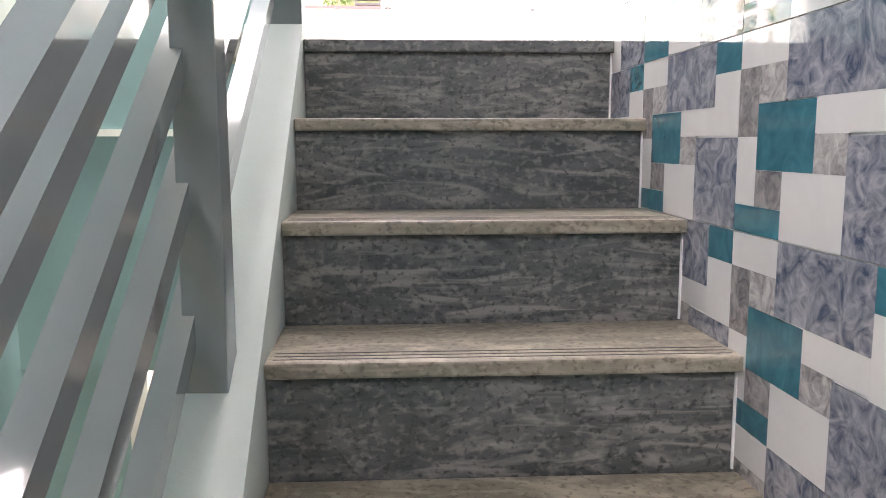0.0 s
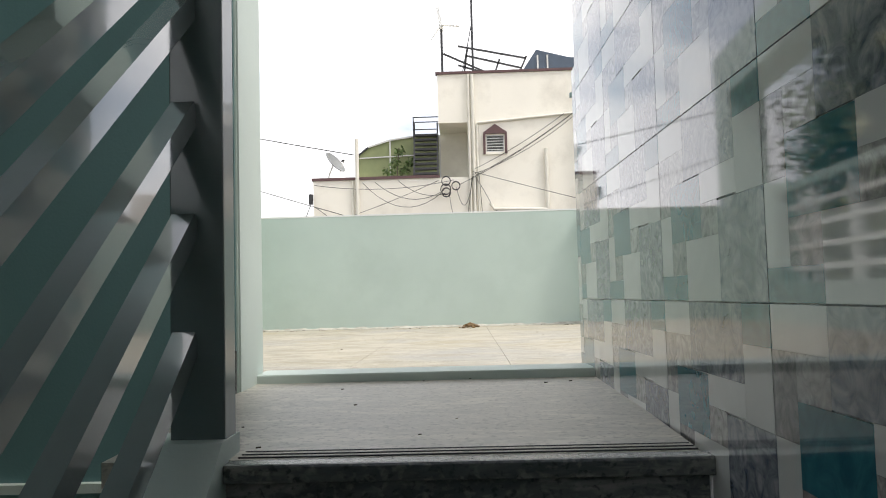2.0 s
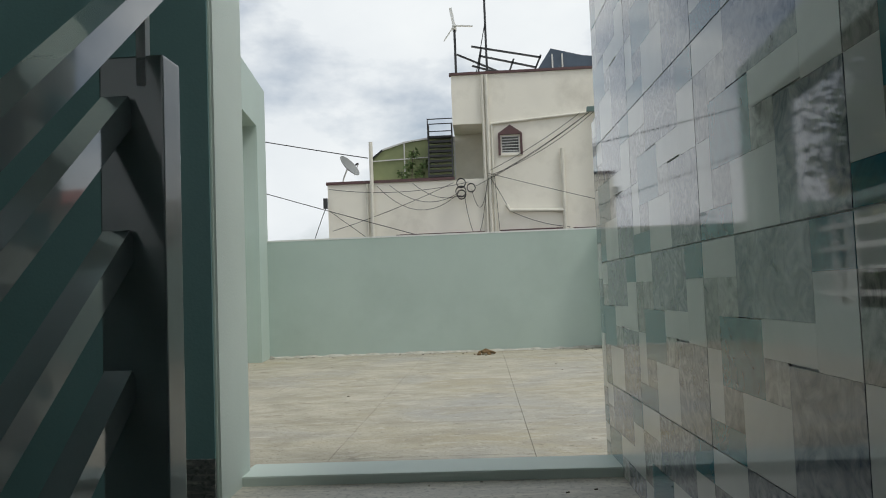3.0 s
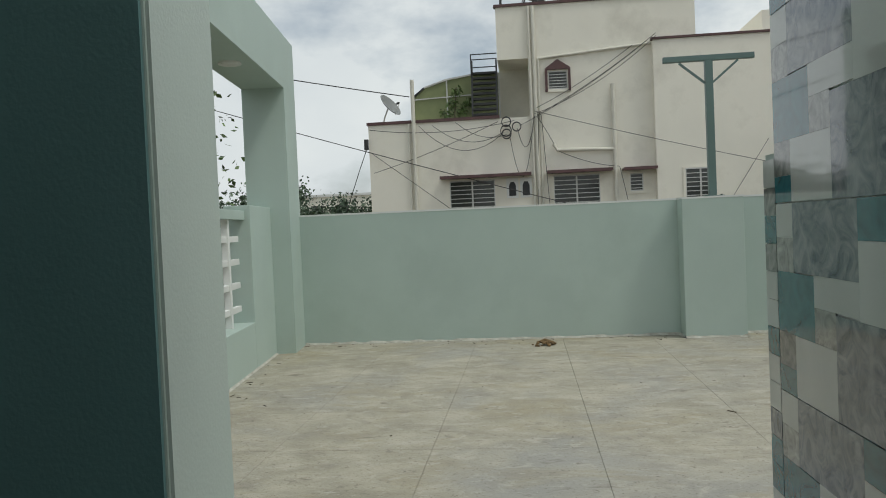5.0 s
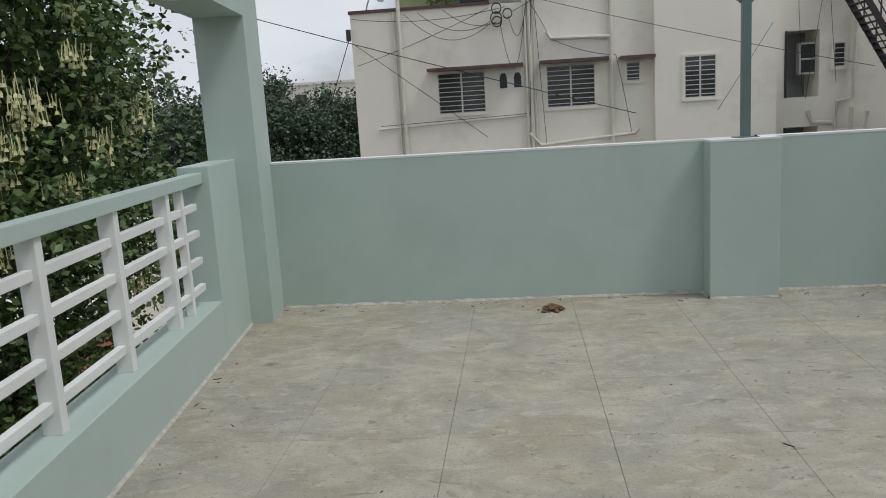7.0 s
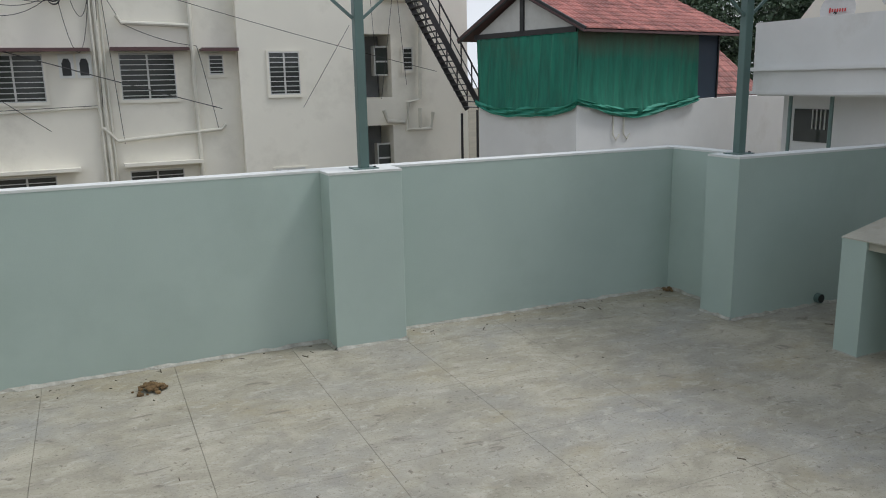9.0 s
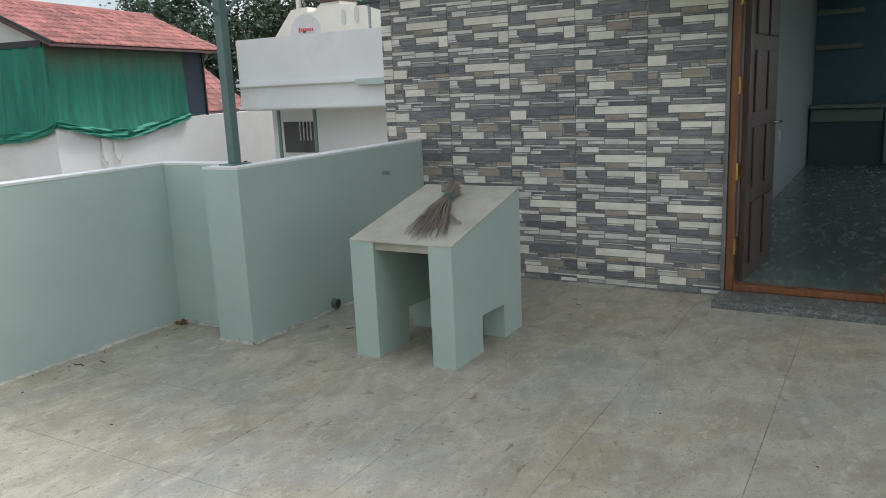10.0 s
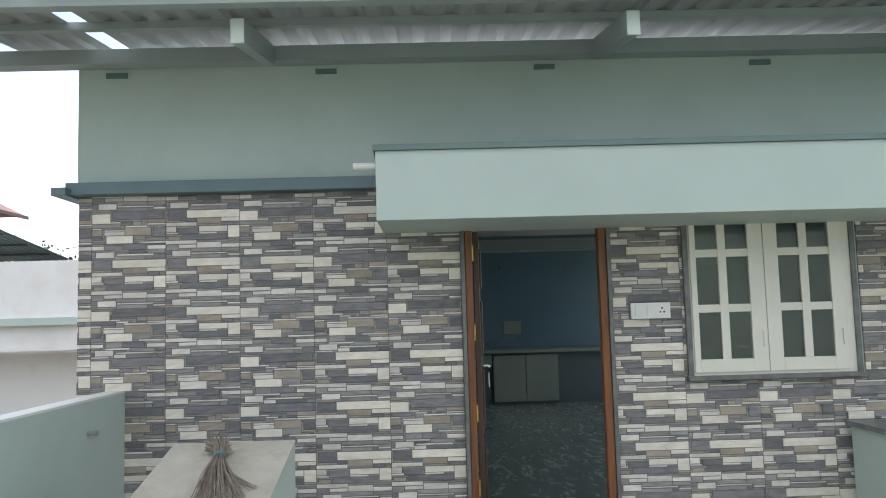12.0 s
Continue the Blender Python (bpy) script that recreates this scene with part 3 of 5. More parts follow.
part("sill", boxes((6.165, 6.245, 3.738, 4.622, 0.05, 0.095), bevel=0.006), WOOD, door)
leaf = part("leaf", boxes((6.25, 7.10, 4.572, 4.612, 0.1, 2.11), bevel=0.004), WOOD_DARK, door, "dark panelled door leaf standing open inward")
for z0, z1 in ((0.2, 0.62), (0.72, 1.12), (1.22, 1.62), (1.72, 2.0)):
    for x0, x1 in ((6.38, 6.67), (6.74, 7.03)):
        part("panel", boxes((x0, x1, 4.557, 4.573, z0, z1), bevel=0.006), WOOD_DARK, leaf)
BRASS = mat("brass", (0.62, 0.42, 0.14), (0.5, 0.33, 0.1), 20, 0.3, 0.03, metal=1.0)
for z in (0.35, 0.85, 1.4, 1.95):
    part("hinge", boxes((6.158, 6.27, 4.612, 4.624, z - 0.055, z + 0.055)), BRASS, door, "brass hinge")
part("handle", tube(bmesh.new(), [(7.02, 4.572, 1.12), (7.02, 4.517, 1.12), (6.92, 4.517, 1.12)], 0.011, 8), mat("chrome", (0.7, 0.7, 0.7), None, 20, 0.15, 0.0, metal=1.0), leaf, "steel lever handle")
part("keys", boxes((6.985, 7.0, 4.522, 4.527, 0.98, 1.06), (7.005, 7.015, 4.517, 4.524, 0.95, 1.07)), mat("keys_steel", (0.6, 0.6, 0.6), None, 20, 0.3, 0.0, metal=1.0), leaf, "keys hanging in the lock")
hinge = Matrix.Translation((-0.04, 0.432, 0))
leaf.matrix_basis = hinge @ pose(0, 0, 0, 0, 0, -4) @ hinge.inverted()
structure("door_step", boxes((5.87, 6.165, 3.66, 4.70, -0.01, 0.05), bevel=0.006), STEP_STONE, "dark granite slab step below the door", "step")
structure("door_surround", boxes((6.15, 6.2, 4.674, 4.70, 0.0, 2.19), (6.15, 6.2, 3.655, 3.682, 0.0, 2.19)), FRAME_STONE, "thin grey stone edging round the door", "trim")
structure("room_floor", boxes((6.285, 14.4, 1.0, 7.2, 0.0, 0.05)), mat("polished_green_floor", (0.21, 0.27, 0.24), (0.12, 0.165, 0.145), 3, 0.26, 0.02, 60, stretch=(1, 3, 1), distort=1.5, stain=(0.15, 0.18, 0.155), stain_scale=2, stain_at=(0.5, 0.8)),
          "polished dark green stone floor inside the house", "floor")
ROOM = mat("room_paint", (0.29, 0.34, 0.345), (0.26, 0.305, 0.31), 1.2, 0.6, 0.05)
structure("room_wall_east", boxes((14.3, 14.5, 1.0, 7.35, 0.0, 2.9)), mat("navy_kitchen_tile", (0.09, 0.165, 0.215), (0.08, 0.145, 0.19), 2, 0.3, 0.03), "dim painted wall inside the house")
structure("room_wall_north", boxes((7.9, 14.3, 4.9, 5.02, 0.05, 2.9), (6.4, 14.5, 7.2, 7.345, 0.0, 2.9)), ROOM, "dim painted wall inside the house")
# unseen south side; its wide opening is added to let daylight into the room
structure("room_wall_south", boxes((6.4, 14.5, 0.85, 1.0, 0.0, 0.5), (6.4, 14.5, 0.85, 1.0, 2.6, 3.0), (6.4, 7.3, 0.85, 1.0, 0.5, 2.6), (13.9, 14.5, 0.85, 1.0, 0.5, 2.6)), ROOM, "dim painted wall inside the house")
structure("room_ceiling", boxes((6.4, 14.5, 0.85, 7.345, 2.9, 3.0)), WHITE, "white ceiling slab inside the house", "ceiling")
structure("room_beam", boxes((9.6, 9.85, 1.0, 4.9, 2.25, 2.38)), ROOM, "pale beam inside the house", "beam")
KITCHEN = mat("grey_green_laminate", (0.22, 0.26, 0.235), (0.19, 0.225, 0.205), 2, 0.4, 0.03)
# shade of the opening under the counter, painted on a solid base
RECESS_SHADE = mat("recess_shade", (0.08, 0.11, 0.125), (0.068, 0.095, 0.11), 2, 0.5, 0.03)
counter = thing("kitchen_counter", (14.0, 4.0, 0.05), "kitchen counter with grey green cabinet doors in the dim room", "counter")
part("worktop", boxes((13.65, 14.3, 1.2, 4.88, 0.9, 0.95)), KITCHEN, counter)
part("side_panel", boxes((13.7, 14.28, 1.2, 1.25, 0.05, 0.9)), ROOM, counter)
part("base", boxes((13.8, 14.28, 1.25, 4.88, 0.05, 0.9)), RECESS_SHADE, counter, "solid base coloured dark for the shade of a recess")
part("drawer_front", boxes((13.74, 13.8, 3.92, 4.86, 0.70, 0.88), bevel=0.004), KITCHEN, counter, "pale drawer front")
for y in (2.82, 3.36):
    part("cabinet_door", boxes((13.74, 13.8, y, y + 0.53, 0.1, 0.86), bevel=0.004), KITCHEN, counter, "grey green cabinet door")
for z in (1.75, 2.25):
    s = solid("wall_shelf", boxes((13.95, 14.3, 4.25, 4.86, z, z + 0.06)), KITCHEN, "pale shelf slab on the kitchen wall", "shelf", "kitchen shelves")
plate = solid("socket_plate", boxes((14.28, 14.3, 3.35, 3.65, 1.2, 1.42)), KITCHEN, "pale switch plate on the kitchen wall", "switch")

win = thing("window_1", (6.23, 2.48, 1.06), "cream painted two-leaf casement window with small panes", "window", kind="structure")
part("surround", boxes((6.15, 6.22, 3.085, 3.12, 1.03, 2.35), (6.15, 6.22, 1.905, 1.94, 1.03, 2.35), (6.13, 6.22, 1.9, 3.125, 1.03, 1.06)), FRAME_STONE, win, "grey stone window surround")
CREAM_PAINT = mat("cream_window_paint", (0.75, 0.74, 0.66), (0.68, 0.67, 0.6), 3, 0.4, 0.04)
part("window_frame", boxes((6.165, 6.235, 3.072, 3.085, 1.06, 2.3), (6.165, 6.235, 1.94, 1.997, 1.06, 2.3), (6.165, 6.235, 1.997, 3.072, 1.06, 1.08), (6.165, 6.235, 1.997, 3.072, 2.255, 2.3)), CREAM_PAINT, win)
GLASS = bpy.data.materials.new("window_glass")
GLASS.use_nodes = True
gb = GLASS.node_tree.nodes["Principled BSDF"]
gb.inputs["Base Color"].default_value = (0.05, 0.055, 0.05, 1)
gb.inputs["Roughness"].default_value = 0.06
CLEAR = bpy.data.materials.new("clear_glass")
CLEAR.use_nodes = True
cb = CLEAR.node_tree.nodes["Principled BSDF"]
cb.inputs["Base Color"].default_value = (0.82, 0.88, 0.85, 1)
cb.inputs["Roughness"].default_value = 0.02
cb.inputs["Transmission Weight"].default_value = 1.0
for y0, y1, near, far in ((2.556, 3.072, 0.106, 0.042), (1.997, 2.552, 0.092, 0.10)):
    sash = part("sash", boxes((6.152, 6.19, y0, y0 + near, 1.08, 2.25), (6.152, 6.19, y1 - far, y1, 1.08, 2.25), (6.152, 6.19, y0 + near, y1 - far, 1.08, 1.17), (6.152, 6.19, y0 + near, y1 - far, 2.2, 2.25), bevel=0.003), CREAM_PAINT, win)
    ym = (y0 + near + y1 - far) / 2
    part("glazing_bar", boxes((6.155, 6.185, ym - 0.029, ym + 0.029, 1.17, 2.2), bevel=0.003), CREAM_PAINT, sash)
    for z in (1.52, 1.905):
        part("glazing_bar", boxes((6.157, 6.183, y0 + near, ym - 0.029, z - 0.027, z + 0.027), (6.157, 6.183, ym + 0.029, y1 - far, z - 0.027, z + 0.027)), CREAM_PAINT, sash)
    for a, b in ((y0 + near, ym - 0.029), (ym + 0.029, y1 - far)):
        for za, zb in ((1.17, 1.493), (1.547, 1.878), (1.932, 2.2)):
            part("pane", boxes((6.168, 6.173, a, b, za, zb)), CLEAR, sash, "clear window pane").visible_shadow = False
    part("latch", boxes((6.14, 6.152, y0 + 0.02, y0 + 0.035, 1.25, 1.36)), CREAM_PAINT, sash)
for z in [1.14 + 0.1 * i for i in range(12)]:
    part("grille_bar", boxes((6.195, 6.207, 1.985, 3.04, z, z + 0.012)), mat("grille", (0.34, 0.33, 0.30)) if z < 1.15 else bpy.data.materials["grille"], win)
# sheet added behind the panes, coloured for the dim room there
structure("window_room", boxes((6.6, 6.62, 1.5, 3.4, 0.9, 2.4)), mat("dim_backing", (0.34, 0.36, 0.32), (0.26, 0.275, 0.245), 5, 0.8, 0.1, stretch=(1, 6, 1)), "dim backing sheet added behind the window")

win.matrix_basis = Matrix.Translation((0, 0.03, 0)) @ win.matrix_basis
switch = thing("switchboard", (6.16, 3.4, 1.52), "white wall switchboard with two switches and a socket", "switch")
part("plate", boxes((6.135, 6.165, 3.262, 3.535, 1.462, 1.572), bevel=0.004), WHITE, switch)
for y in (3.48, 3.40):
    part("rocker", boxes((6.128, 6.136, y - 0.03, y + 0.025, 1.48, 1.555), bevel=0.002), WHITE, switch)
for dy, dz in ((0, 0.016), (-0.013, -0.01), (0.013, -0.01)):
    part("socket_hole", disc(bmesh.new(), (6.134, 3.32 + dy, 1.517 + dz), (1, 0, 0), 0.0065, 0.004, 8), DARK, switch)

block = thing("low_block", (5.95, 1.8, 0), "low mint masonry block with a dark stone cap beside the wall", "masonry block")
part("body", boxes((5.72, 6.14, 1.2, 2.06, 0.0, 0.70), bevel=0.006), MINT, block)
part("cap", boxes((5.68, 6.14, 1.2, 2.1, 0.70, 0.735), bevel=0.004), FRAME_STONE, block, "dark stone cap")
spout = solid("spout", tube(bmesh.new(), [(5.6, 5.23, 2.467), (5.6, 5.384, 2.467)], 0.025, 12), WHITE, "white plastic water spout sticking out of the canopy end", "spout")

# ---- tin roof over the house front ----
TIN = mat("tin_sheet", (0.36, 0.39, 0.395), (0.29, 0.32, 0.325), 2, 0.55, 0.05, 30)
SHED_PAINT = mat("blue_grey_steel_paint", (0.33, 0.39, 0.385), (0.29, 0.345, 0.34), 2, 0.5, 0.05)
shed = thing("tin_roof", (5.6, 3.4, 3.3), "grey corrugated tin roof on green steel rafters", "roof")
part("wall_beam", boxes((6.06, 6.19, -2.0, 9.2, 3.325, 3.43), bevel=0.004), SHED_PAINT, shed)
part("front_purlin", boxes((4.98, 5.06, -2.0, 9.2, 3.285, 3.36), bevel=0.003), SHED_PAINT, shed)
part("purlin", boxes((5.62, 5.67, -2.0, 9.2, 3.40, 3.45)), SHED_PAINT, shed)
for i in range(-1, 3):
    y = 3.69 + 2.31 * i
    r = part("rafter", bar(bmesh.new(), (5.18, y, 3.20), (6.06, y, 3.36), 0.075, 0.14), SHED_PAINT, shed)
    part("end_cap", boxes((5.165, 5.18, y - 0.038, y + 0.038, 3.125, 3.27)), PALE_AND_LIT, r, "pale painted rafter end")
bm = bmesh.new()
prev = None
for i in range(0, 400):
    y = -2.0 + i * 0.028
    if 7.1 < y < 7.16 or 7.92 < y < 7.98 or 8.6 < y < 8.7:
        prev = None
        continue
    h = (0.0, 0.0, 0.028, 0.03, 0.028, 0.0, 0.0)[i % 7]
    cur = [bm.verts.new((x, y, z + h)) for x, z in ((4.9, 3.371), (6.9, 3.58))] + [bm.verts.new((x, y, z + h + 0.003)) for x, z in ((6.9, 3.58), (4.9, 3.371))]
    if prev:
        for k in range(4):
            bm.faces.new((prev[k], prev[(k + 1) % 4], cur[(k + 1) % 4], cur[k]))
    prev = cur
part("sheet", bm, TIN, shed)
for y in (7.1, 5.62, 4.06, 2.5, 0.95):
    solid("bracket", boxes((6.185, 6.21, y - 0.075, y + 0.075, 3.262, 3.298)), STEEL_GREEN, "small grey steel bracket in the upper wall", "bracket", "wall brackets")

# ---- apartment building to the north ----
PIPE_WHITE = mat("pvc_pipe", (0.68, 0.66, 0.58), (0.58, 0.56, 0.49), 2, 0.5, 0.05)
CABLE = mat("cable", (0.03, 0.03, 0.032), None, 4, 0.6, 0.0)
ALU = mat("window_alu", (0.6, 0.6, 0.58), (0.52, 0.52, 0.5), 3, 0.5, 0.03)
SHADE_CLOTH = mat("green_shade", (0.24, 0.27, 0.13), (0.18, 0.21, 0.10), 1.5, 0.7, 0.05)
NY = 31.0
flats = thing("apartment_building", (2.2, 35.0, -7.5), "cream rendered apartment building with pipes, cables and grilled windows", "building")
for b in ((-5.37, 5.35, NY, 41, -7.5, 4.93), (0.8, 6.9, NY, 39, 4.93, 7.1), (-0.35, 6.9, NY, 39, 7.1, 9.05), (-0.35, 0.8, 33.0, 39, 4.93, 7.1), (5.3, 9.40, NY - 0.35, 40, -7.5, 7.4)):
    part("wall", boxes(b), CREAM, flats)
for b in ((9.40, 9.92, NY + 0.5, 33, -7.5, 8.4), (11.10, 14.3, NY + 0.5, 33, -7.5, 4.75), (9.92, 11.10, NY + 0.5, 33, -7.5, -2.6), (9.92, 11.10, NY + 0.5, 33, 0.0, 1.04), (9.92, 11.10, NY + 0.5, 33, 3.35, 5.3),
          (9.92, 11.10, NY + 0.5, 33, 7.5, 8.4), (11.10, 11.22, NY + 0.5, 33, 4.75, 8.4), (9.40, 14.3, 33, 40, -7.5, 4.75), (9.40, 11.22, 33, 40, 4.75, 8.4)):
    part("wall", boxes(b), CREAM, flats)
part("landing", boxes((10.7, 12.6, NY + 0.3, NY + 0.5, 4.55, 4.8)), CREAM, flats)
part("coping", boxes((-5.42, -0.35, NY - 0.06, NY + 0.2, 4.93, 5.04), (-5.42, -5.2, NY, 41, 4.93, 5.04)), MAROON, flats, "maroon coping")
part("coping", boxes((-0.42, 6.95, NY - 0.06, NY + 0.2, 9.05, 9.15)), MAROON, flats, "maroon coping")
part("coping", boxes((5.25, 9.44, NY - 0.41, NY - 0.1, 7.4, 7.48)), MAROON, flats, "maroon coping")


def far_window(x0, x1, z0, z1, y, leaves=2, bars=9):
    w = part("window", boxes((x0 - 0.08, x1 + 0.08, y - 0.06, y + 0.02, z0 - 0.1, z0), (x0 - 0.08, x1 + 0.08, y - 0.04, y + 0.02, z1, z1 + 0.05), (x0 - 0.08, x0, y - 0.04, y + 0.02, z0, z1), (x1, x1 + 0.08, y - 0.04, y + 0.02, z0, z1)), CREAM, flats)
    part("pane", boxes((x0, x1, y - 0.012, y - 0.004, z0, z1)), GLASS, w, "dark glass")
    fr = [(x0, x1, y - 0.035, y - 0.014, z0, z0 + 0.04), (x0, x1, y - 0.035, y - 0.014, z1 - 0.04, z1)]
    for i in range(leaves + 1):
        xx = x0 + (x1 - x0) * i / leaves
        fr.append((max(x0, xx - 0.03), min(x1, xx + 0.03), y - 0.035, y - 0.014, z0 + 0.04, z1 - 0.04))
    part("frame", boxes(*fr), ALU, w)
    for i in range(bars):
        z = z0 + (z1 - z0) * (i + 0.7) / bars
        part("grille_bar", boxes((x0, x1, y - 0.05, y - 0.037, z, z + 0.028)), ALU, w)


far_window(-2.33, -0.63, 1.2, 2.66, NY)
far_window(1.57, 3.27, 1.2, 2.68, NY)
far_window(4.37, 4.84, 1.97, 2.62, NY, 1, 5)
far_window(6.3, 7.36, 1.25, 2.7, NY - 0.35)
far_window(1.52, 2.22, 5.88, 6.55, NY, 1, 6)
far_window(-2.33, -0.63, -2.6, -1.1, NY)
far_window(1.57, 3.27, -2.6, -1.1, NY)
far_window(6.3, 7.36, -3.2, -1.3, NY - 0.35)
far_window(11.58, 11.96, 2.02, 2.87, NY + 0.5, 1, 5)
part("window_hood", prism(bmesh.new(), [(1.4, 5.8), (1.4, 6.65), (1.87, 6.98), (2.34, 6.65), (2.34, 5.8), (2.25, 5.8), (2.25, 6.6), (1.49, 6.6), (1.49, 5.8)], "y", NY - 0.12, NY + 0.01), MAROON, flats, "maroon pitched hood")
for x0 in (-0.19, 0.32):
    a = part("niche_window", prism(bmesh.new(), [(x0, 1.92), (x0, 2.66), (x0 + 0.44, 2.66), (x0 + 0.44, 1.92)], "y", NY - 0.03, NY + 0.01), WHITE, flats)
    part("pane", prism(bmesh.new(), [(x0 + 0.09, 2.0), (x0 + 0.09, 2.38), (x0 + 0.15, 2.52), (x0 + 0.29, 2.52), (x0 + 0.35, 2.38), (x0 + 0.35, 2.0)], "y", NY - 0.045, NY - 0.03), DARK, a)
for x0, x1, z in ((-2.65, 0.75, 2.74), (1.33, 3.72, 2.76), (4.1, 5.3, 2.74), (-2.6, 0.1, -0.95), (1.4, 3.9, -0.9)):
    part("sunshade", boxes((x0, x1, NY - 0.55, NY, z, z + 0.07), (x0, x1, NY - 0.57, NY - 0.55, z - 0.02, z + 0.09)), MAROON if z > 0 else CREAM, flats, "thin maroon edged sunshade")
# balconies in the recessed wing
NAVY = mat("navy_cloth", (0.022, 0.04, 0.08), (0.012, 0.022, 0.05), 3, 0.9, 0.3, 8, stretch=(4, 1, 0.5))
for z0, z1 in ((1.04, 3.35), (-2.6, 0.0), (5.3, 7.5)):
    o = part("balcony", boxes((9.925, 11.095, NY + 1.9, NY + 1.95, z0, z1)), mat("deep_shade", (0.26, 0.27, 0.28), (0.2, 0.21, 0.22), 2) if z0 == 1.04 else bpy.data.materials["deep_shade"], flats, "dim balcony recess")
    part("post", boxes((9.93, 9.99, NY + 0.46, NY + 0.52, z0, z1)), DARK, o)
    part("inner_window", boxes((10.55, 10.60, NY + 0.85, NY + 1.2, z0 + 0.8, z0 + 1.9), (10.6, 11.09, NY + 0.85, NY + 0.9, z0 + 0.8, z0 + 0.86), (10.6, 11.09, NY + 0.85, NY + 0.9, z0 + 1.3, z0 + 1.36), (10.6, 11.09, NY + 0.85, NY + 0.9, z0 + 1.84, z0 + 1.9)), ALU, o)
    part("pane", boxes((10.6, 11.09, NY + 0.87, NY + 0.89, z0 + 0.86, z0 + 1.84)), GLASS, o)
    if z0 > 5:
        bm = bmesh.new()
        rows = [[bm.verts.new((9.95 + 0.62 * i / 16, NY + 0.45 + 0.04 * math.sin(i * 1.7) + 0.012 * k, z1 - 0.05 - 1.75 * k / 4 - 0.05 * math.sin(i * 0.6))) for k in range(5)] for i in range(17)]
        for a, b in zip(rows, rows[1:]):
            for k in range(4):
                bm.faces.new((a[k], b[k], b[k + 1], a[k + 1]))
        part("cloth", bm, NAVY, o, "dark blue cloth hung in the balcony").modifiers.new("thick", 'SOLIDIFY').thickness = 0.02


def pipe(pts, r=0.07):
    part("pipe", tube(bmesh.new(), pts, r, 8), PIPE_WHITE, flats)


pipe([(-3.6, NY - 0.1, -7), (-3.6, NY - 0.1, 6.55)], 0.075)
pipe([(-3.8, NY - 0.06, -7), (-3.8, NY - 0.06, 4.9)], 0.04)
for x, r, z1 in ((0.86, 0.05, 9.0), (1.02, 0.07, 9.0), (1.16, 0.035, 7.0)):
    pipe([(x, NY - 0.09, -7), (x, NY - 0.09, z1)], r)
pipe([(3.85, NY - 0.1, -7), (3.85, NY - 0.1, 5.95)], 0.075)
pipe([(1.62, NY - 0.1, 3.85), (1.75, NY - 0.1, 3.62), (3.85, NY - 0.1, 3.55)], 0.07)
pipe([(0.9, NY - 0.12, 0.35), (1.3, NY - 0.12, -0.1), (4.6, NY - 0.12, 0.15), (4.75, NY - 0.12, 0.3)], 0.06)
pipe([(-4.6, NY - 0.05, 0.78), (1.0, NY - 0.05, 1.0)], 0.03)
pipe([(1.16, NY - 0.06, 7.05), (5.3, NY - 0.06, 7.35)], 0.05)
for pts in ([(12.28, 31.38, 4.5), (12.2, 31.38, 0.95), (11.69, 31.38, 0.84), (11.64, 31.38, -0.19), (12.64, 31.38, -0.19), (12.72, 31.38, 0.44)], [(10.7, 31.38, 0.57), (10.84, 31.38, 0.15), (11.53, 31.38, 0.1)], [(12.18, 31.38, 0.6), (12.18, 31.38, -0.19)]):
    pipe(pts, 0.08)

# fire stair
fire = thing("fire_stair", (12.6, 30.4, -2.5), "black iron outside stair with open treads", "stairs")
A, B = Vector((11.45, 30.4, 4.75)), Vector((13.95, 30.4, 0.5))
for dy in (-0.8, 0.45):
    part("stringer", bar(bmesh.new(), A + Vector((0, dy, 0)), B + Vector((0, dy, 0)), 0.05, 0.2), DARK, fire)
    part("handrail", bar(bmesh.new(), A + Vector((0.0, dy, 1.0)), B + Vector((0.0, dy, 1.0)), 0.05), DARK, fire)
    part("midrail", bar(bmesh.new(), A + Vector((0.0, dy, 0.5)), B + Vector((0.0, dy, 0.5)), 0.03), DARK, fire)
    for i in range(7):
        p = A.lerp(B, i / 6) + Vector((0, dy, 0))
        part("baluster", bar(bmesh.new(), p, p + Vector((0, 0, 1.0)), 0.04), DARK, fire)
for i in range(20):
    p = A.lerp(B, (i + 0.5) / 20)
    part("tread", boxes((p.x - 0.15, p.x + 0.1, p.y - 0.8, p.y + 0.45, p.z - 0.015, p.z + 0.015)), DARK, fire)
for x in (13.3, 13.95):
    part("post", bar(bmesh.new(), (x, 30.0, -7.5), (x, 30.0, 0.5 if x > 13.5 else 0.4), 0.07), DARK, fire)
for x in (10.7, 11.1, 11.5, 11.9, 12.3):
    part("baluster", bar(bmesh.new(), (x, 31.1, 4.8), (x, 31.1, 5.85), 0.05), DARK, fire)
for z in (5.2, 5.5, 5.85):
    part("landing_rail", bar(bmesh.new(), (10.7, 31.1, z), (12.4, 31.1, z), 0.05), DARK, fire)

# roof things of the apartment building


DISH_DARK = mat("dish_grey", (0.24, 0.25, 0.25), (0.18, 0.19, 0.19), 3)
DISH_PALE = mat("dish_pale", (0.60, 0.59, 0.57), (0.52, 0.51, 0.50), 3)


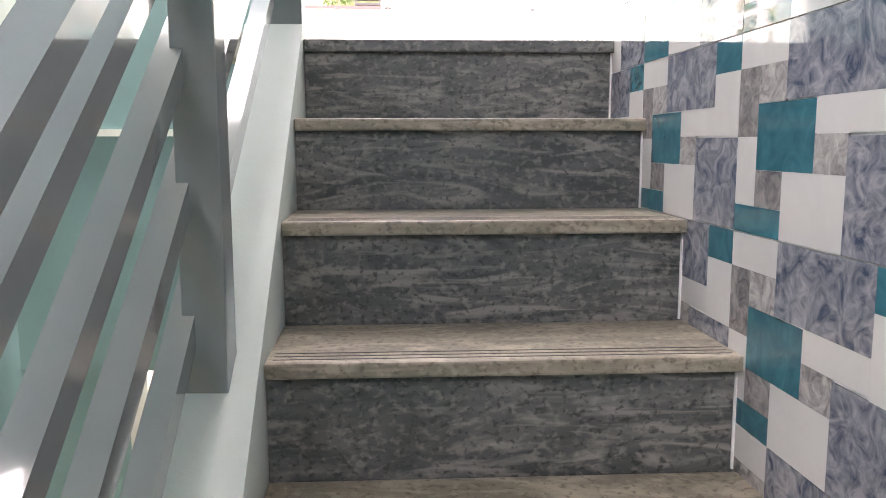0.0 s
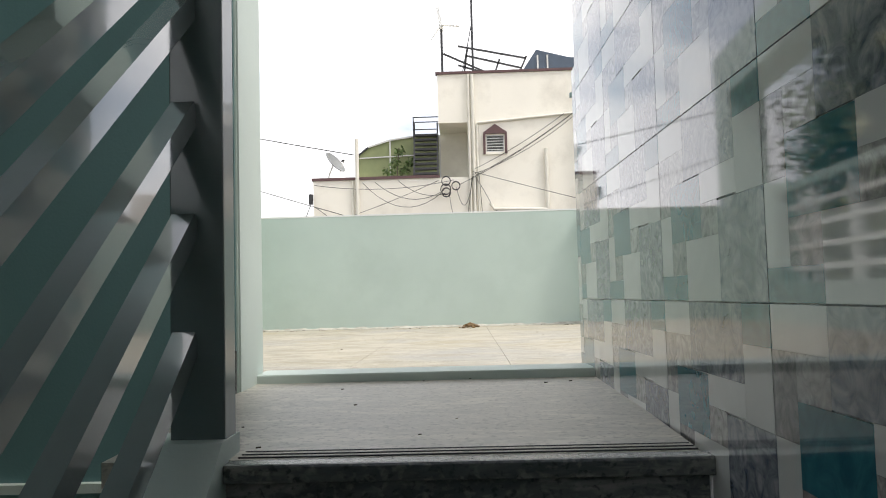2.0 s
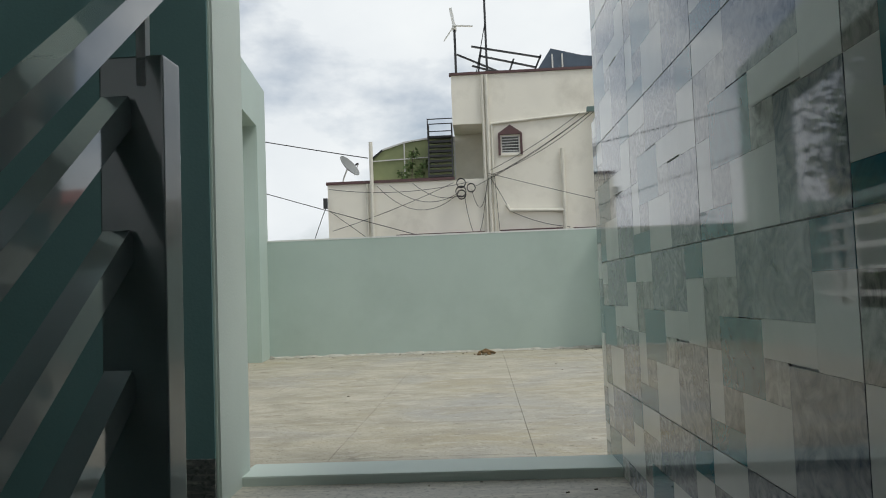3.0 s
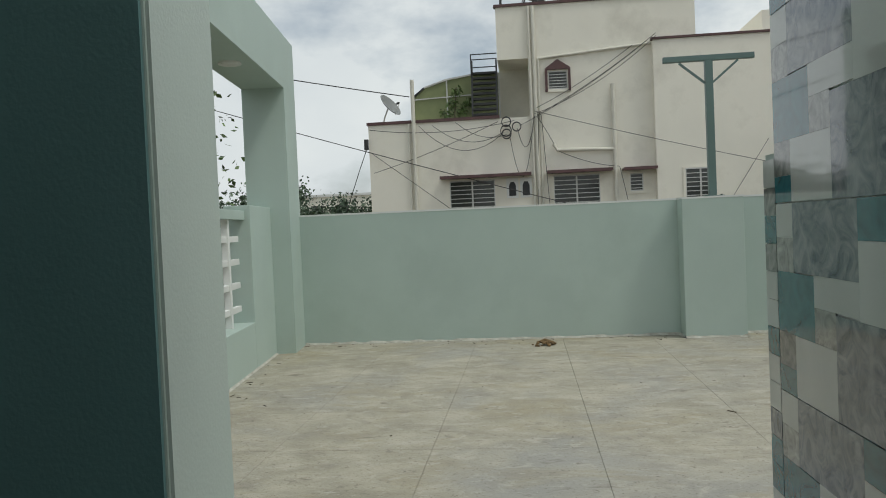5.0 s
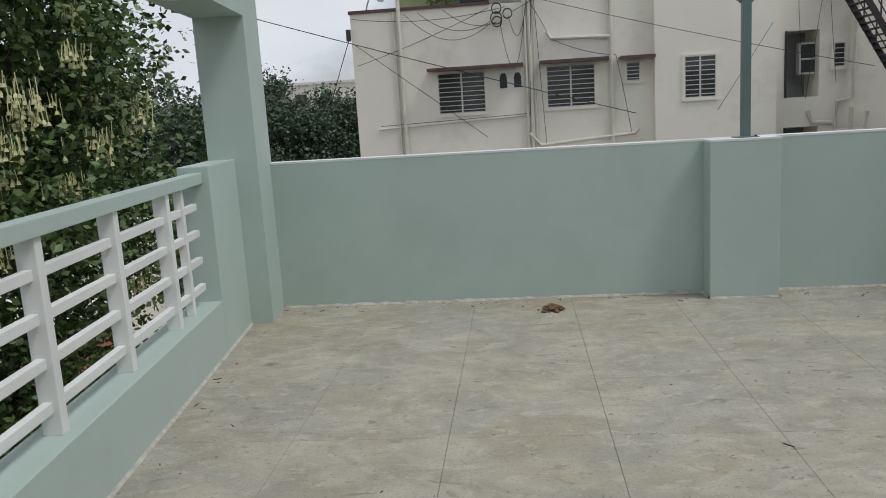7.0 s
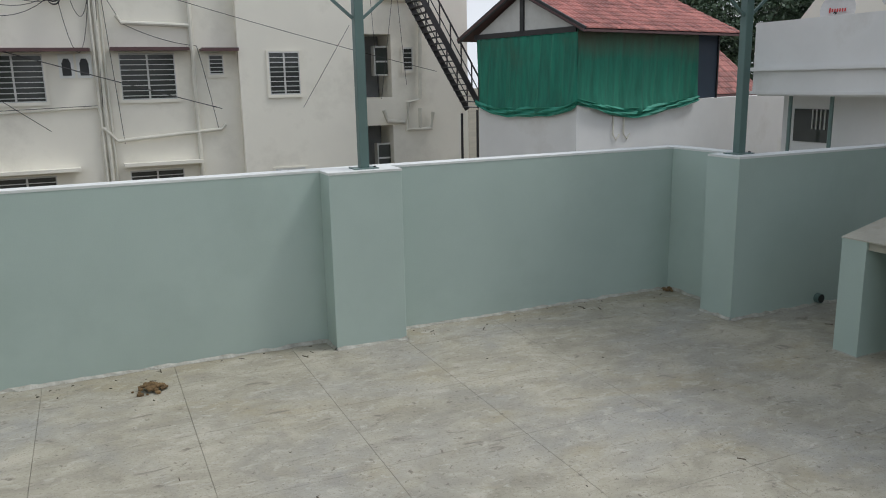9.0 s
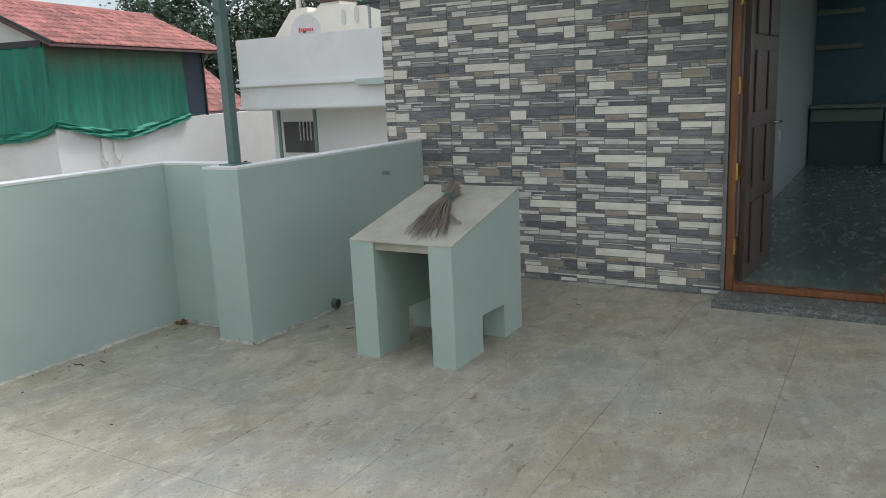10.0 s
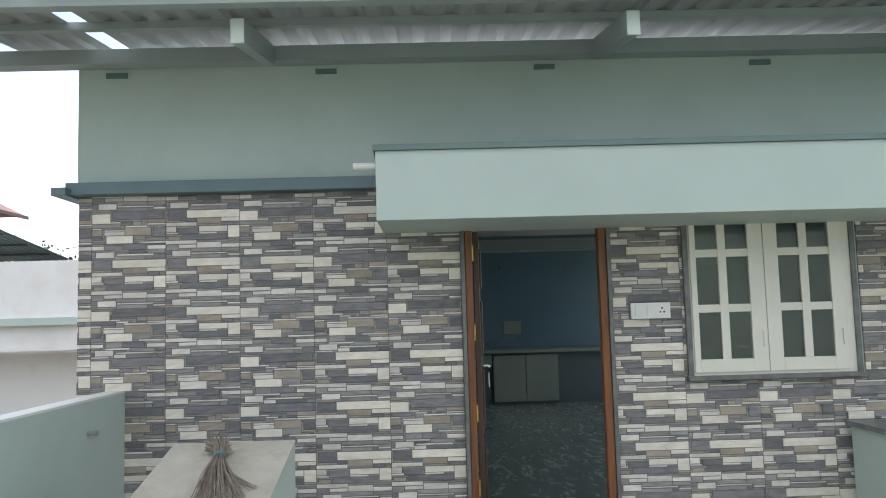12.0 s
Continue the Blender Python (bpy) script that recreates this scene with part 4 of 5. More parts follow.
def sat_dish(x, y, z, r, toward, paint, label, group="satellite dishes"):
    d = thing("satellite_dish", (x, y, z - r * 1.3), label, "satellite dish", group)
    bm = bmesh.new()
    n = Vector(toward).normalized()
    u = n.cross(Vector((0, 0, 1))).normalized()
    v = u.cross(n)
    rings = []
    for j in range(5):
        k = r * j / 4
        rings.append([bm.verts.new(Vector((x, y, z)) + n * (0.28 * k * k / r - 0.07 * r) + (u * math.cos(a) + v * math.sin(a) * 1.08) * max(k, 0.01)) for a in (math.pi * 2 * i / 24 for i in range(24))])
    for q, w in zip(rings, rings[1:]):
        for i in range(24):
            bm.faces.new((q[i], q[(i + 1) % 24], w[(i + 1) % 24], w[i]))
    bm.faces.new(rings[0])
    ob = part("reflector", bm, paint, d)
    mod = ob.modifiers.new("thick", 'SOLIDIFY')
    mod.thickness = 0.02
    c = Vector((x, y, z))
    part("stand", tube(bmesh.new(), [c - n * 0.05, c - n * 0.3 - Vector((0, 0, r * 0.5)), Vector((x, y, z - r * 1.35)) - n * 0.5], 0.03, 6), ALU, d)
    f = c + n * r * 0.9 - v * r * 0.45
    part("arm", tube(bmesh.new(), [c - v * r * 0.95, f], 0.015, 6), ALU, d)
    part("receiver", tube(bmesh.new(), [f, f - n * 0.12 + v * 0.05], 0.04, 8), DARK, d)
    return d, c, n, u, v


sat_dish(-4.62, NY + 0.6, 5.72, 0.48, (0.95, -0.42, 0.8), DISH_DARK, "dark grey satellite dish on a bent steel arm")
shade = thing("shade_shelter", (-2.2, 32.0, 4.95), "arched green translucent shelter on the flat roof", "shelter")
arch = [(-3.75, 4.95), (-3.75, 6.1), (-3.3, 6.45), (-2.4, 6.72), (-1.4, 6.85), (-0.35, 6.85), (-0.35, 4.95)]
part("cover", prism(bmesh.new(), arch, "y", NY + 1.2, NY + 3.2), SHADE_CLOTH, shade)
for a, b in zip(arch, arch[1:]):
    part("rib", bar(bmesh.new(), (a[0], NY + 1.17, a[1]), (b[0], NY + 1.17, b[1]), 0.06), DARK if a[0] == -3.75 else ALU, shade)
part("rib", bar(bmesh.new(), (-2.4, NY + 1.17, 4.95), (-2.4, NY + 1.17, 6.7), 0.05), ALU, shade)
part("rib", bar(bmesh.new(), (-3.7, NY + 1.17, 6.0), (-0.4, NY + 1.17, 6.1), 0.04), ALU, shade)
ladder = thing("roof_steps", (-0.9, 31.3, 4.95), "steep green black steel steps to the upper roof", "steps")
for x in (-1.36, -0.42):
    part("stringer", bar(bmesh.new(), (x, 31.1, 4.98), (x, 31.9, 7.3), 0.06, 0.12), DARK, ladder)
for i in range(9):
    k = (i + 0.5) / 9
    part("step", boxes((-1.36, -0.42, 31.0 + 0.8 * k, 31.25 + 0.8 * k, 4.98 + 1.9 * k, 5.06 + 1.9 * k)), DARK, ladder)
for z in (7.0, 7.3, 7.5):
    part("guard_bar", bar(bmesh.new(), (-1.4, 31.6, z), (-0.38, 31.6, z), 0.035), DARK, ladder)
part("guard_post", bar(bmesh.new(), (-1.38, 31.6, 6.6), (-1.38, 31.6, 7.5), 0.04), DARK, ladder)

LEAF = mat("leaf", (0.115, 0.175, 0.05), (0.055, 0.10, 0.03), 3, 0.5, 0.0, vary=0.45, island=True)
LEAF_FAR = mat("leaf_far", (0.07, 0.11, 0.06), (0.04, 0.068, 0.038), 1, 0.6, 0.0, vary=0.4, island=True)
BARK = mat("bark", (0.14, 0.11, 0.085), (0.07, 0.055, 0.045), 12, 0.9, 0.5, 30)
FLOWER = mat("tassel_flower", (0.66, 0.64, 0.38), (0.52, 0.50, 0.22), 6, 0.7, 0.0, vary=0.25, island=True)


def leaves(bm, clumps, n, size, rnd):
    """Scatters small folded leaves round clump centres."""
    for i in range(n):
        c, r = clumps[rnd.randrange(len(clumps))]
        p = Vector(c) + Vector((max(-1.7, min(1.7, rnd.gauss(0, 0.9))) * r, max(-1.7, min(1.7, rnd.gauss(0, 0.9))) * r, max(-1.5, min(1.5, rnd.gauss(0, 0.75))) * r))
        d = Vector((rnd.uniform(-1, 1), rnd.uniform(-1, 1), rnd.uniform(-0.9, 0.3))).normalized()
        s = d.cross(Vector((rnd.uniform(-1, 1), rnd.uniform(-1, 1), rnd.uniform(-1, 1)))).normalized()
        k = size * rnd.uniform(0.6, 1.3)
        a, b = bm.verts.new(p), bm.verts.new(p + d * k)
        q, w = bm.verts.new(p + d * k * 0.45 + s * k * 0.28), bm.verts.new(p + d * k * 0.45 - s * k * 0.28 - Vector((0, 0, 0.08 * k)))
        bm.faces.new((a, q, b))
        bm.faces.new((a, b, w))


def tree(at, crown, radii, n, size, seed, label, mat_leaf=None, flowers=0, clumps_n=46, group=""):
    rnd = random.Random(seed)
    t = thing("tree", at, label, "tree", group)
    a, c = Vector(at), Vector(crown)
    fork = a.lerp(c, 0.55) + Vector((rnd.uniform(-0.4, 0.4), rnd.uniform(-0.4, 0.4), 0))
    fork.z = min(fork.z, c.z - radii[2] * 0.45)
    part("trunk", tube(bmesh.new(), [a, a.lerp(fork, 0.5) + Vector((0.15, -0.1, 0)), fork], 0.03 * (c.z - a.z) + 0.04, 9, 0.02 * (c.z - a.z)), BARK, t)
    clumps = []
    for i in range(clumps_n):
        while True:
            v = Vector((rnd.uniform(-1, 1), rnd.uniform(-1, 1), rnd.uniform(-1, 1)))
            if 0.3 < v.length < 1:
                break
        p = c + Vector((v.x * radii[0], v.y * radii[1], v.z * radii[2]))
        clumps.append((p, 0.19 * sum(radii) / 3 * rnd.uniform(0.6, 1.25)))
    for i in range(9):
        p = clumps[i * 4][0]
        mid = fork.lerp(p, 0.5) + Vector((0, 0, 0.25))
        part("limb", tube(bmesh.new(), [fork, mid, p], 0.012 * (c.z - a.z), 6, 0.012), BARK, t)
    bm = bmesh.new()
    leaves(bm, clumps, n, size, rnd)
    part("crown", bm, mat_leaf or LEAF, t)
    if flowers:
        bm = bmesh.new()
        for i in range(flowers):
            v = Vector((rnd.gauss(0.5, 0.7), rnd.gauss(-0.5, 0.7), rnd.uniform(-0.7, 0.8))).normalized()
            o = c + Vector((v.x * radii[0], v.y * radii[1], v.z * radii[2])) * rnd.uniform(0.9, 1.12)
            for j in range(rnd.randrange(10, 26)):
                q = o + Vector((rnd.gauss(0, 0.075), rnd.gauss(0, 0.075), rnd.gauss(0, 0.04)))
                h = rnd.uniform(0.07, 0.17)
                tip = q + Vector((rnd.uniform(-0.02, 0.02), rnd.uniform(-0.02, 0.02), -h))
                tube(bm, [q, tip], 0.004, 3)
                tube(bm, [tip, tip - Vector((0, 0, 0.03))], 0.014, 4, 0.024)
        part("blossom", bm, FLOWER, t, "hanging pale yellow flower tassels")
    return t


plant = thing("roof_plant", (-2.0, 31.7, 4.95), "small potted bushy plant on the flat roof", "plant")
bm = bmesh.new()
for x, z in ((-2.4, 5.3), (-2.15, 5.7), (-2.0, 6.1), (-1.8, 5.4), (-0.95 - 0.6, 5.7)):
    leaves(bm, [((x, 31.6, z), 0.13)], 60, 0.16, random.Random(int(x * 100)))
part("foliage", bm, LEAF, plant)
part("stem", tube(bmesh.new(), [(-2.1, 31.7, 4.95), (-2.05, 31.65, 5.6), (-1.98, 31.6, 6.3)], 0.02, 5), BARK, plant)

mast = thing("roof_mast", (1.1, 32, 9.1), "tall thin black antenna mast on the roof", "mast")
part("pole", tube(bmesh.new(), [(1.1, 32, 9.1), (1.1, 32, 15.5)], 0.045, 6), DARK, mast)
part("stay", tube(bmesh.new(), [(1.1, 32, 11.5), (0.6, 32, 9.1)], 0.02, 5), DARK, mast)
turbine = thing("wind_turbine", (-0.16, 32, 9.1), "small white three-blade wind turbine on a pole", "wind turbine")
part("pole", tube(bmesh.new(), [(-0.16, 32, 9.1), (-0.16, 32, 11.25)], 0.05, 6), DARK, turbine)
part("hub", tube(bmesh.new(), [(-0.16, 31.7, 11.3), (-0.16, 32.3, 11.3)], 0.09, 8), WHITE, turbine)
for a in (100, 355, 235):
    d = Vector((math.cos(radians(a)), 0, math.sin(radians(a))))
    part("blade", bar(bmesh.new(), Vector((-0.16, 31.7, 11.3)), Vector((-0.16, 31.7, 11.3)) + d * 0.75, 0.12, 0.03), WHITE, turbine)
solar = thing("solar_rack", (3.6, 33, 9.1), "tilted dark solar panels on a black steel rack", "solar panels")
for a, b in (((0.8, 32, 9.2), (3.2, 32, 9.2)), ((0.5, 32, 10.5), (3.3, 32, 9.9)), ((0.8, 32, 10.1), (3.1, 32, 9.5)), ((0.5, 32, 9.7), (2.2, 32, 9.15)), ((-0.1, 32, 10.2), (2.0, 32, 9.2)), ((0.9, 32, 10.45), (0.7, 32, 9.1)), ((2.9, 32, 9.1), (3.3, 32, 10.0)), ((1.9, 32, 9.1), (2.2, 32, 9.9))):
    part("rack_bar", bar(bmesh.new(), a, b, 0.07), DARK, solar)
PV = mat("solar_cell", (0.06, 0.085, 0.12), (0.045, 0.065, 0.095), 2, 0.25, 0.0)
part("panel", prism(bmesh.new(), [(3.0, 9.2), (3.7, 10.25), (5.0, 9.9), (6.9, 9.7), (6.9, 9.2)], "y", 32.0, 32.1), PV, solar)
for x in (3.75, 4.15, 5.4, 6.2):
    part("panel_rib", bar(bmesh.new(), (x, 31.97, 9.2), (x, 31.97, 10.0 if x < 5 else 9.75), 0.06), ALU, solar)

# cables
wires = thing("overhead_cables", (0, 30.8, 4.0), "tangle of thin black cables strung across the building", "cables")


def wire(a, b, sag, r=0.011, n=10):
    a, b = Vector(a), Vector(b)
    part("cable", tube(bmesh.new(), [a.lerp(b, i / n) - Vector((0, 0, sag * 4 * (i / n) * (1 - i / n))) for i in range(n + 1)], r, 5), CABLE, wires)


for x0, z0, x1, z1, sag in ((-5.3, 4.75, 0.2, 4.8, 0.25), (-5.2, 3.1, -0.4, 4.8, 0.1), (-3.4, 4.8, -0.3, 4.3, 0.75), (-2.9, 4.8, -0.2, 4.4, 0.5), (-2.0, 4.85, -0.1, 4.3, 0.3),
                         (0.3, 4.5, 0.95, 4.9, 0.9), (0.0, 4.3, 0.9, 4.7, 1.8), (0.95, 4.9, 5.4, 7.6, 0.15), (0.95, 5.0, 5.4, 7.5, 0.3), (1.0, 5.2, 4.6, 7.3, 0.12), (0.4, 4.6, 5.4, 7.6, 0.2),
                         (1.05, 4.9, 1.75, 3.6, -0.05), (1.75, 3.6, 4.0, 2.9, 0.12), (4.0, 2.9, 4.5, 0.2, -0.1), (1.1, 5.0, 0.95, 1.0, 0.0), (1.2, 5.0, 1.5, -0.2, 0.0), (-4.5, 0.9, 0.8, 1.05, 0.0),
                         (9.9, 6.5, 10.2, 1.2, 0.0), (10.9, 5.0, 10.3, 1.0, 0.0), (11.0, 5.0, 11.3, 1.5, 0.1), (9.2, 3.6, 7.4, 0.8, 0.0)):
    wire((x0, NY - 0.5 if x0 > 5 else NY - 0.14, z0), (x1, NY - 0.5 if x1 > 5.3 else NY - 0.14, z1), sag, 0.011 if x0 < 5 else 0.009)
for x, z, r in ((-0.1, 4.75, 0.17), (0.28, 4.55, 0.16), (-0.12, 4.42, 0.2), (-0.1, 4.3, 0.17)):
    part("coil", tube(bmesh.new(), [(x + r * math.cos(a), NY - 0.2 - 0.01 * a, z + r * math.sin(a) * 1.05) for a in (i * 0.42 for i in range(46))], 0.018, 5), CABLE, wires, "coiled cable bundle")
wire((-13.0, 30.7, 7.9), (-3.7, 30.8, 5.9), 0.05, 0.02)
wire((-13.0, 30.7, 6.4), (4.6, 30.4, 0.85), 0.1, 0.016)
wire((-5.35, NY - 0.2, 4.2), (-7.2, 33, 0.6), -0.1, 0.016)
wire((-5.3, NY - 0.14, 3.9), (-0.6, NY - 0.3, 0.3), 0.0)
wire((0.95, NY - 0.2, 5.1), (12.3, 30.0, 1.95), 0.1)
lamp = thing("street_bracket", (-5.42, 31.0, 4.2), "small dark insulator bracket on the building corner", "bracket")
part("insulator", tube(bmesh.new(), [(-5.45, NY - 0.1, 4.0), (-5.45, NY - 0.1, 4.4)], 0.09, 8), DARK, lamp)

# ---- tiled-roof building with green netting ----
M_B = pose(13.7, 23.0, -0.45, 0, 0, 13.1)
NET = mat("green_net", (0.02, 0.225, 0.15), (0.012, 0.13, 0.09), 2.2, 0.75, 0.5, 12, stretch=(2.5, 2.5, 0.4), stain=(0.045, 0.12, 0.08), stain_scale=0.7, stain_at=(0.5, 0.8))
NET_BROWN = mat("red_inner_wall", (0.16, 0.07, 0.05), (0.12, 0.05, 0.04), 2, 0.8, 0.1)
TERRACOTTA = mat("clay_tile", (0.40, 0.15, 0.125), (0.28, 0.10, 0.085), 1.3, 0.6, 0.1, 20, vary=0.38, island=True, stain=(0.2, 0.08, 0.06), stain_scale=0.7, stain_at=(0.52, 0.8))
net_house = thing("tiled_roof_house", (16.5, 26.0, -7.5), "white house with green shade netting under a red clay tile roof", "house")


def in_b(bm):
    bm.transform(M_B)
    return bm


part("wall", in_b(boxes((0, 13, 0, 4.5, -7.5, 1.28))), WHITE_FAR, net_house)
part("inner_wall", in_b(boxes((0.25, 7.0, 0.3, 4.3, 1.28, 3.5))), NET_BROWN, net_house)


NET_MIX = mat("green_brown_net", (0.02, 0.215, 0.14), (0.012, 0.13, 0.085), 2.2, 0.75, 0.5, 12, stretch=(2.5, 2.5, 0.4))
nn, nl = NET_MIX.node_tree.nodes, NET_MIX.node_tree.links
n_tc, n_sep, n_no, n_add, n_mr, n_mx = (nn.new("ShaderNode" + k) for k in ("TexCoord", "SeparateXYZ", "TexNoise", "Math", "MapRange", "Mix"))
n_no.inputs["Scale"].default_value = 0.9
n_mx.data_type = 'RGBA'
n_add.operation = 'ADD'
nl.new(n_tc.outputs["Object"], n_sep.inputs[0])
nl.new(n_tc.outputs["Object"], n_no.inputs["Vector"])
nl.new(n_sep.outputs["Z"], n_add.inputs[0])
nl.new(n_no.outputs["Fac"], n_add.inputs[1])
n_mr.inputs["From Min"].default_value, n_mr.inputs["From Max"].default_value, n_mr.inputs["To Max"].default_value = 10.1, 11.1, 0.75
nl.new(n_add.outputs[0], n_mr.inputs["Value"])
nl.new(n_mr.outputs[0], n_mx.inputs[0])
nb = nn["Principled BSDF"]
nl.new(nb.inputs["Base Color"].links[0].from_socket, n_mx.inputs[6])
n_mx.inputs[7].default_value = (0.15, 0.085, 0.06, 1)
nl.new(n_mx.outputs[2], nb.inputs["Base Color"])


HEM = mat("net_hem", (0.05, 0.32, 0.23), (0.02, 0.19, 0.13), 2.5, 0.7, 0.5, 10, stretch=(0.6, 0.6, 4))


def net_panel(u0, v0, u1, v1, z_top, seed, cloth=None):
    """A hanging net with folds and a swagged lower edge."""
    rnd = random.Random(seed)
    bm = bmesh.new()
    rows = []
    n, m = 90, 14
    nx, ny = -(v1 - v0), (u1 - u0)
    ln = math.hypot(nx, ny)
    nx, ny = -nx / ln, -ny / ln
    for i in range(n + 1):
        k = i / n
        row = []
        drop = 1.3 - 0.34 * math.sin(math.pi * k) ** 0.8 + 0.05 * math.sin(9 * k + seed)
        for j in range(m + 1):
            f = j / m
            z = z_top + (drop - z_top) * f
            out = 0.03 + 0.05 * math.sin(k * 23 + seed + f * 2) * f + 0.022 * math.sin(k * 61 + seed + 3 * f) + 0.012 * math.sin(k * 113 + 5 * f) + (0.22 * math.sin(math.pi * k) * max(0, f - 0.8) * 5 * 0.4)
            row.append(bm.verts.new((u0 + (u1 - u0) * k - nx * -out, v0 + (v1 - v0) * k + ny * out, z)))
        rows.append(row)
    for a, b in zip(rows, rows[1:]):
        for j in range(m):
            bm.faces.new((a[j], b[j], b[j + 1], a[j + 1]))
    for f in bm.faces:
        f.smooth = True
    ob = part("net", in_b(bm), cloth or NET, net_house, "wrinkled green shade net")
    ob.modifiers.new("thick", 'SOLIDIFY').thickness = 0.01
    hem = bmesh.new()
    rows = []
    for i in range(n + 1):
        k = i / n
        drop = 1.33 - 0.34 * math.sin(math.pi * k) ** 0.8 + 0.05 * math.sin(9 * k + seed)
        low = 0.16 + 0.14 * math.sin(math.pi * k) + 0.02 * math.sin(31 * k + seed)
        rows.append([hem.verts.new((u0 + (u1 - u0) * k + nx * o, v0 + (v1 - v0) * k + ny * o, drop + low * (0.5 - j / 5))) for j in range(6) for o in (0.12 + 0.05 * math.sin(j * 2.2 + 17 * k + seed),)])
    for a, b in zip(rows, rows[1:]):
        for j in range(5):
            hem.faces.new((a[j], b[j], b[j + 1], a[j + 1]))
    part("hem", in_b(hem), HEM, net_house, "loose turquoise hem of the net").modifiers.new("thick", 'SOLIDIFY').thickness = 0.01


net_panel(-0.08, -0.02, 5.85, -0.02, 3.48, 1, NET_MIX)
net_panel(-0.02, 4.5, -0.02, -0.08, 3.45, 3)
for u in (0.08, 1.5, 3.0, 4.4, 5.85, 7.1):
    part("post", in_b(boxes((u - 0.03, u + 0.03, -0.0, 0.08, 1.28, 3.5))), DARK, net_house)
for v in (1.5, 3.0, 4.5):
    part("post", in_b(boxes((-0.0, 0.08, v - 0.03, v + 0.03, 1.28, 3.5))), DARK, net_house)
part("shutter", in_b(boxes((5.95, 7.1, 0.05, 0.12, 1.3, 3.45))), mat("blue_shutter", (0.03, 0.05, 0.08), None, 3, 0.6, 0.05), net_house, "dark blue shutter")
V0, V1, VR, ZE, ZR = -0.55, 5.2, 2.3, 3.4, 4.75
part("gable", in_b(prism(bmesh.new(), [(0.0, 3.45), (VR, ZR - 0.12), (4.6, 3.45)], "x", -0.02, 0.05)), ALU, net_house, "grey boarded gable")
for a, b in (((-0.3, V0, ZE), (-0.3, VR, ZR)), ((-0.3, V1, ZE - 0.05), (-0.3, VR, ZR)), ((-0.05, 0, 3.45), (-0.05, 4.6, 3.45)), ((-0.05, VR, 3.45), (-0.05, VR, ZR))):
    bm = bar(bmesh.new(), a, b, 0.07, 0.16)
    part("bargeboard", in_b(bm), DARK, net_house)
part("roof", in_b(prism(bmesh.new(), [(V0, ZE), (VR, ZR), (V1, ZE), (V1, ZE - 0.06), (VR, ZR - 0.06), (V0, ZE - 0.06)], "x", -0.35, 7.7)), MAROON, net_house)
bm = bmesh.new()
for side, ve in ((0, V0), (1, V1)):
    for r in range(9):
        for c in range(38):
            u = -0.33 + c * 0.211
            k0, k1 = r / 9, (r + 1.12) / 9
            p = [Vector((u + du, ve + (VR - ve) * k, ZE + (ZR - ZE) * k + 0.012 + h + (0.03 if k == k0 else 0.0))) for k in (k0, min(k1, 1.0)) for du, h in ((0, 0), (0.07, 0.045), (0.14, 0.045), (0.205, 0.0))]
            vs = [bm.verts.new(q) for q in p]
            for j in range(3):
                bm.faces.new((vs[j], vs[j + 1], vs[j + 5], vs[j + 4]))
            bm.faces.new((vs[0], vs[3], vs[2], vs[1]))
tagged(part("roof_tiles", in_b(bm), TERRACOTTA, net_house, "red clay roof tiles"), kind="stuff")
part("ridge", in_b(tube(bmesh.new(), [(-0.35, VR, ZR + 0.02), (7.7, VR, ZR + 0.02)], 0.1, 8)), TERRACOTTA, net_house)
part("side_roof", in_b(prism(bmesh.new(), [(0.6, 1.25), (0.6, 1.33), (3.6, 3.75), (3.6, 3.67)], "x", 7.8, 11.2)), MAROON, net_house, "lower red tile roof")
bm = bmesh.new()
for r in range(12):
    for c in range(16):
        u, k0, k1 = 7.82 + c * 0.211, r / 12, (r + 1.1) / 12
        vs = [bm.verts.new((u + du, 0.6 + 3.0 * k, 1.345 + 2.42 * k + h + (0.03 if k == k0 else 0.0))) for k in (k0, k1) for du, h in ((0, 0), (0.07, 0.045), (0.14, 0.045), (0.205, 0.0))]
        for j in range(3):
            bm.faces.new((vs[j], vs[j + 1], vs[j + 5], vs[j + 4]))
        bm.faces.new((vs[0], vs[3], vs[2], vs[1]))
tagged(part("side_roof_tiles", in_b(bm), TERRACOTTA, net_house, "red clay roof tiles"), kind="stuff")
for u in (1.6, 2.1):
    part("hose", in_b(tube(bmesh.new(), [(u, -0.05, 1.0), (u, -0.05, 0.3), (u + 0.15, -0.05, 0.15), (u + 0.3, -0.05, 0.3)], 0.025, 6)), PIPE_WHITE, net_house)

# ---- white house to the east ----
eh = thing("white_house", (24.0, 15.0, -7.5), "low white rendered house with a deep parapet band", "house")
part("parapet", boxes((20.0, 20.25, 8.5, 22.4, 1.15, 3.3), (20.25, 29.0, 22.2, 22.396, 1.153, 3.297)), WHITE_FAR, eh)
part("ledge", boxes((19.88, 20.0, 8.5, 22.45, 1.82, 1.93), (19.93, 20.0, 8.5, 22.45, 1.1, 1.2)), WHITE_FAR, eh)
part("wall", boxes((21.2, 29.0, 8.5, 22.2, -7.5, 1.15)), WHITE_FAR, eh)
part("roof", boxes((20.0, 29.0, 8.5, 22.2, 1.05, 1.15)), WHITE_FAR, eh)
part("green_ledge", boxes((19.8, 20.0, 13.2, 17.6, 1.72, 1.9)), MINT, eh, "pale green ledge")
for y in (21.3, 19.8):
    part("post", tube(bmesh.new(), [(20.5, y, -7.5), (20.5, y, 1.1)], 0.06, 6), STEEL_GREEN, eh)
part("window", boxes((21.15, 21.22, 20.35, 21.7, -0.4, 0.62)), GLASS, eh)
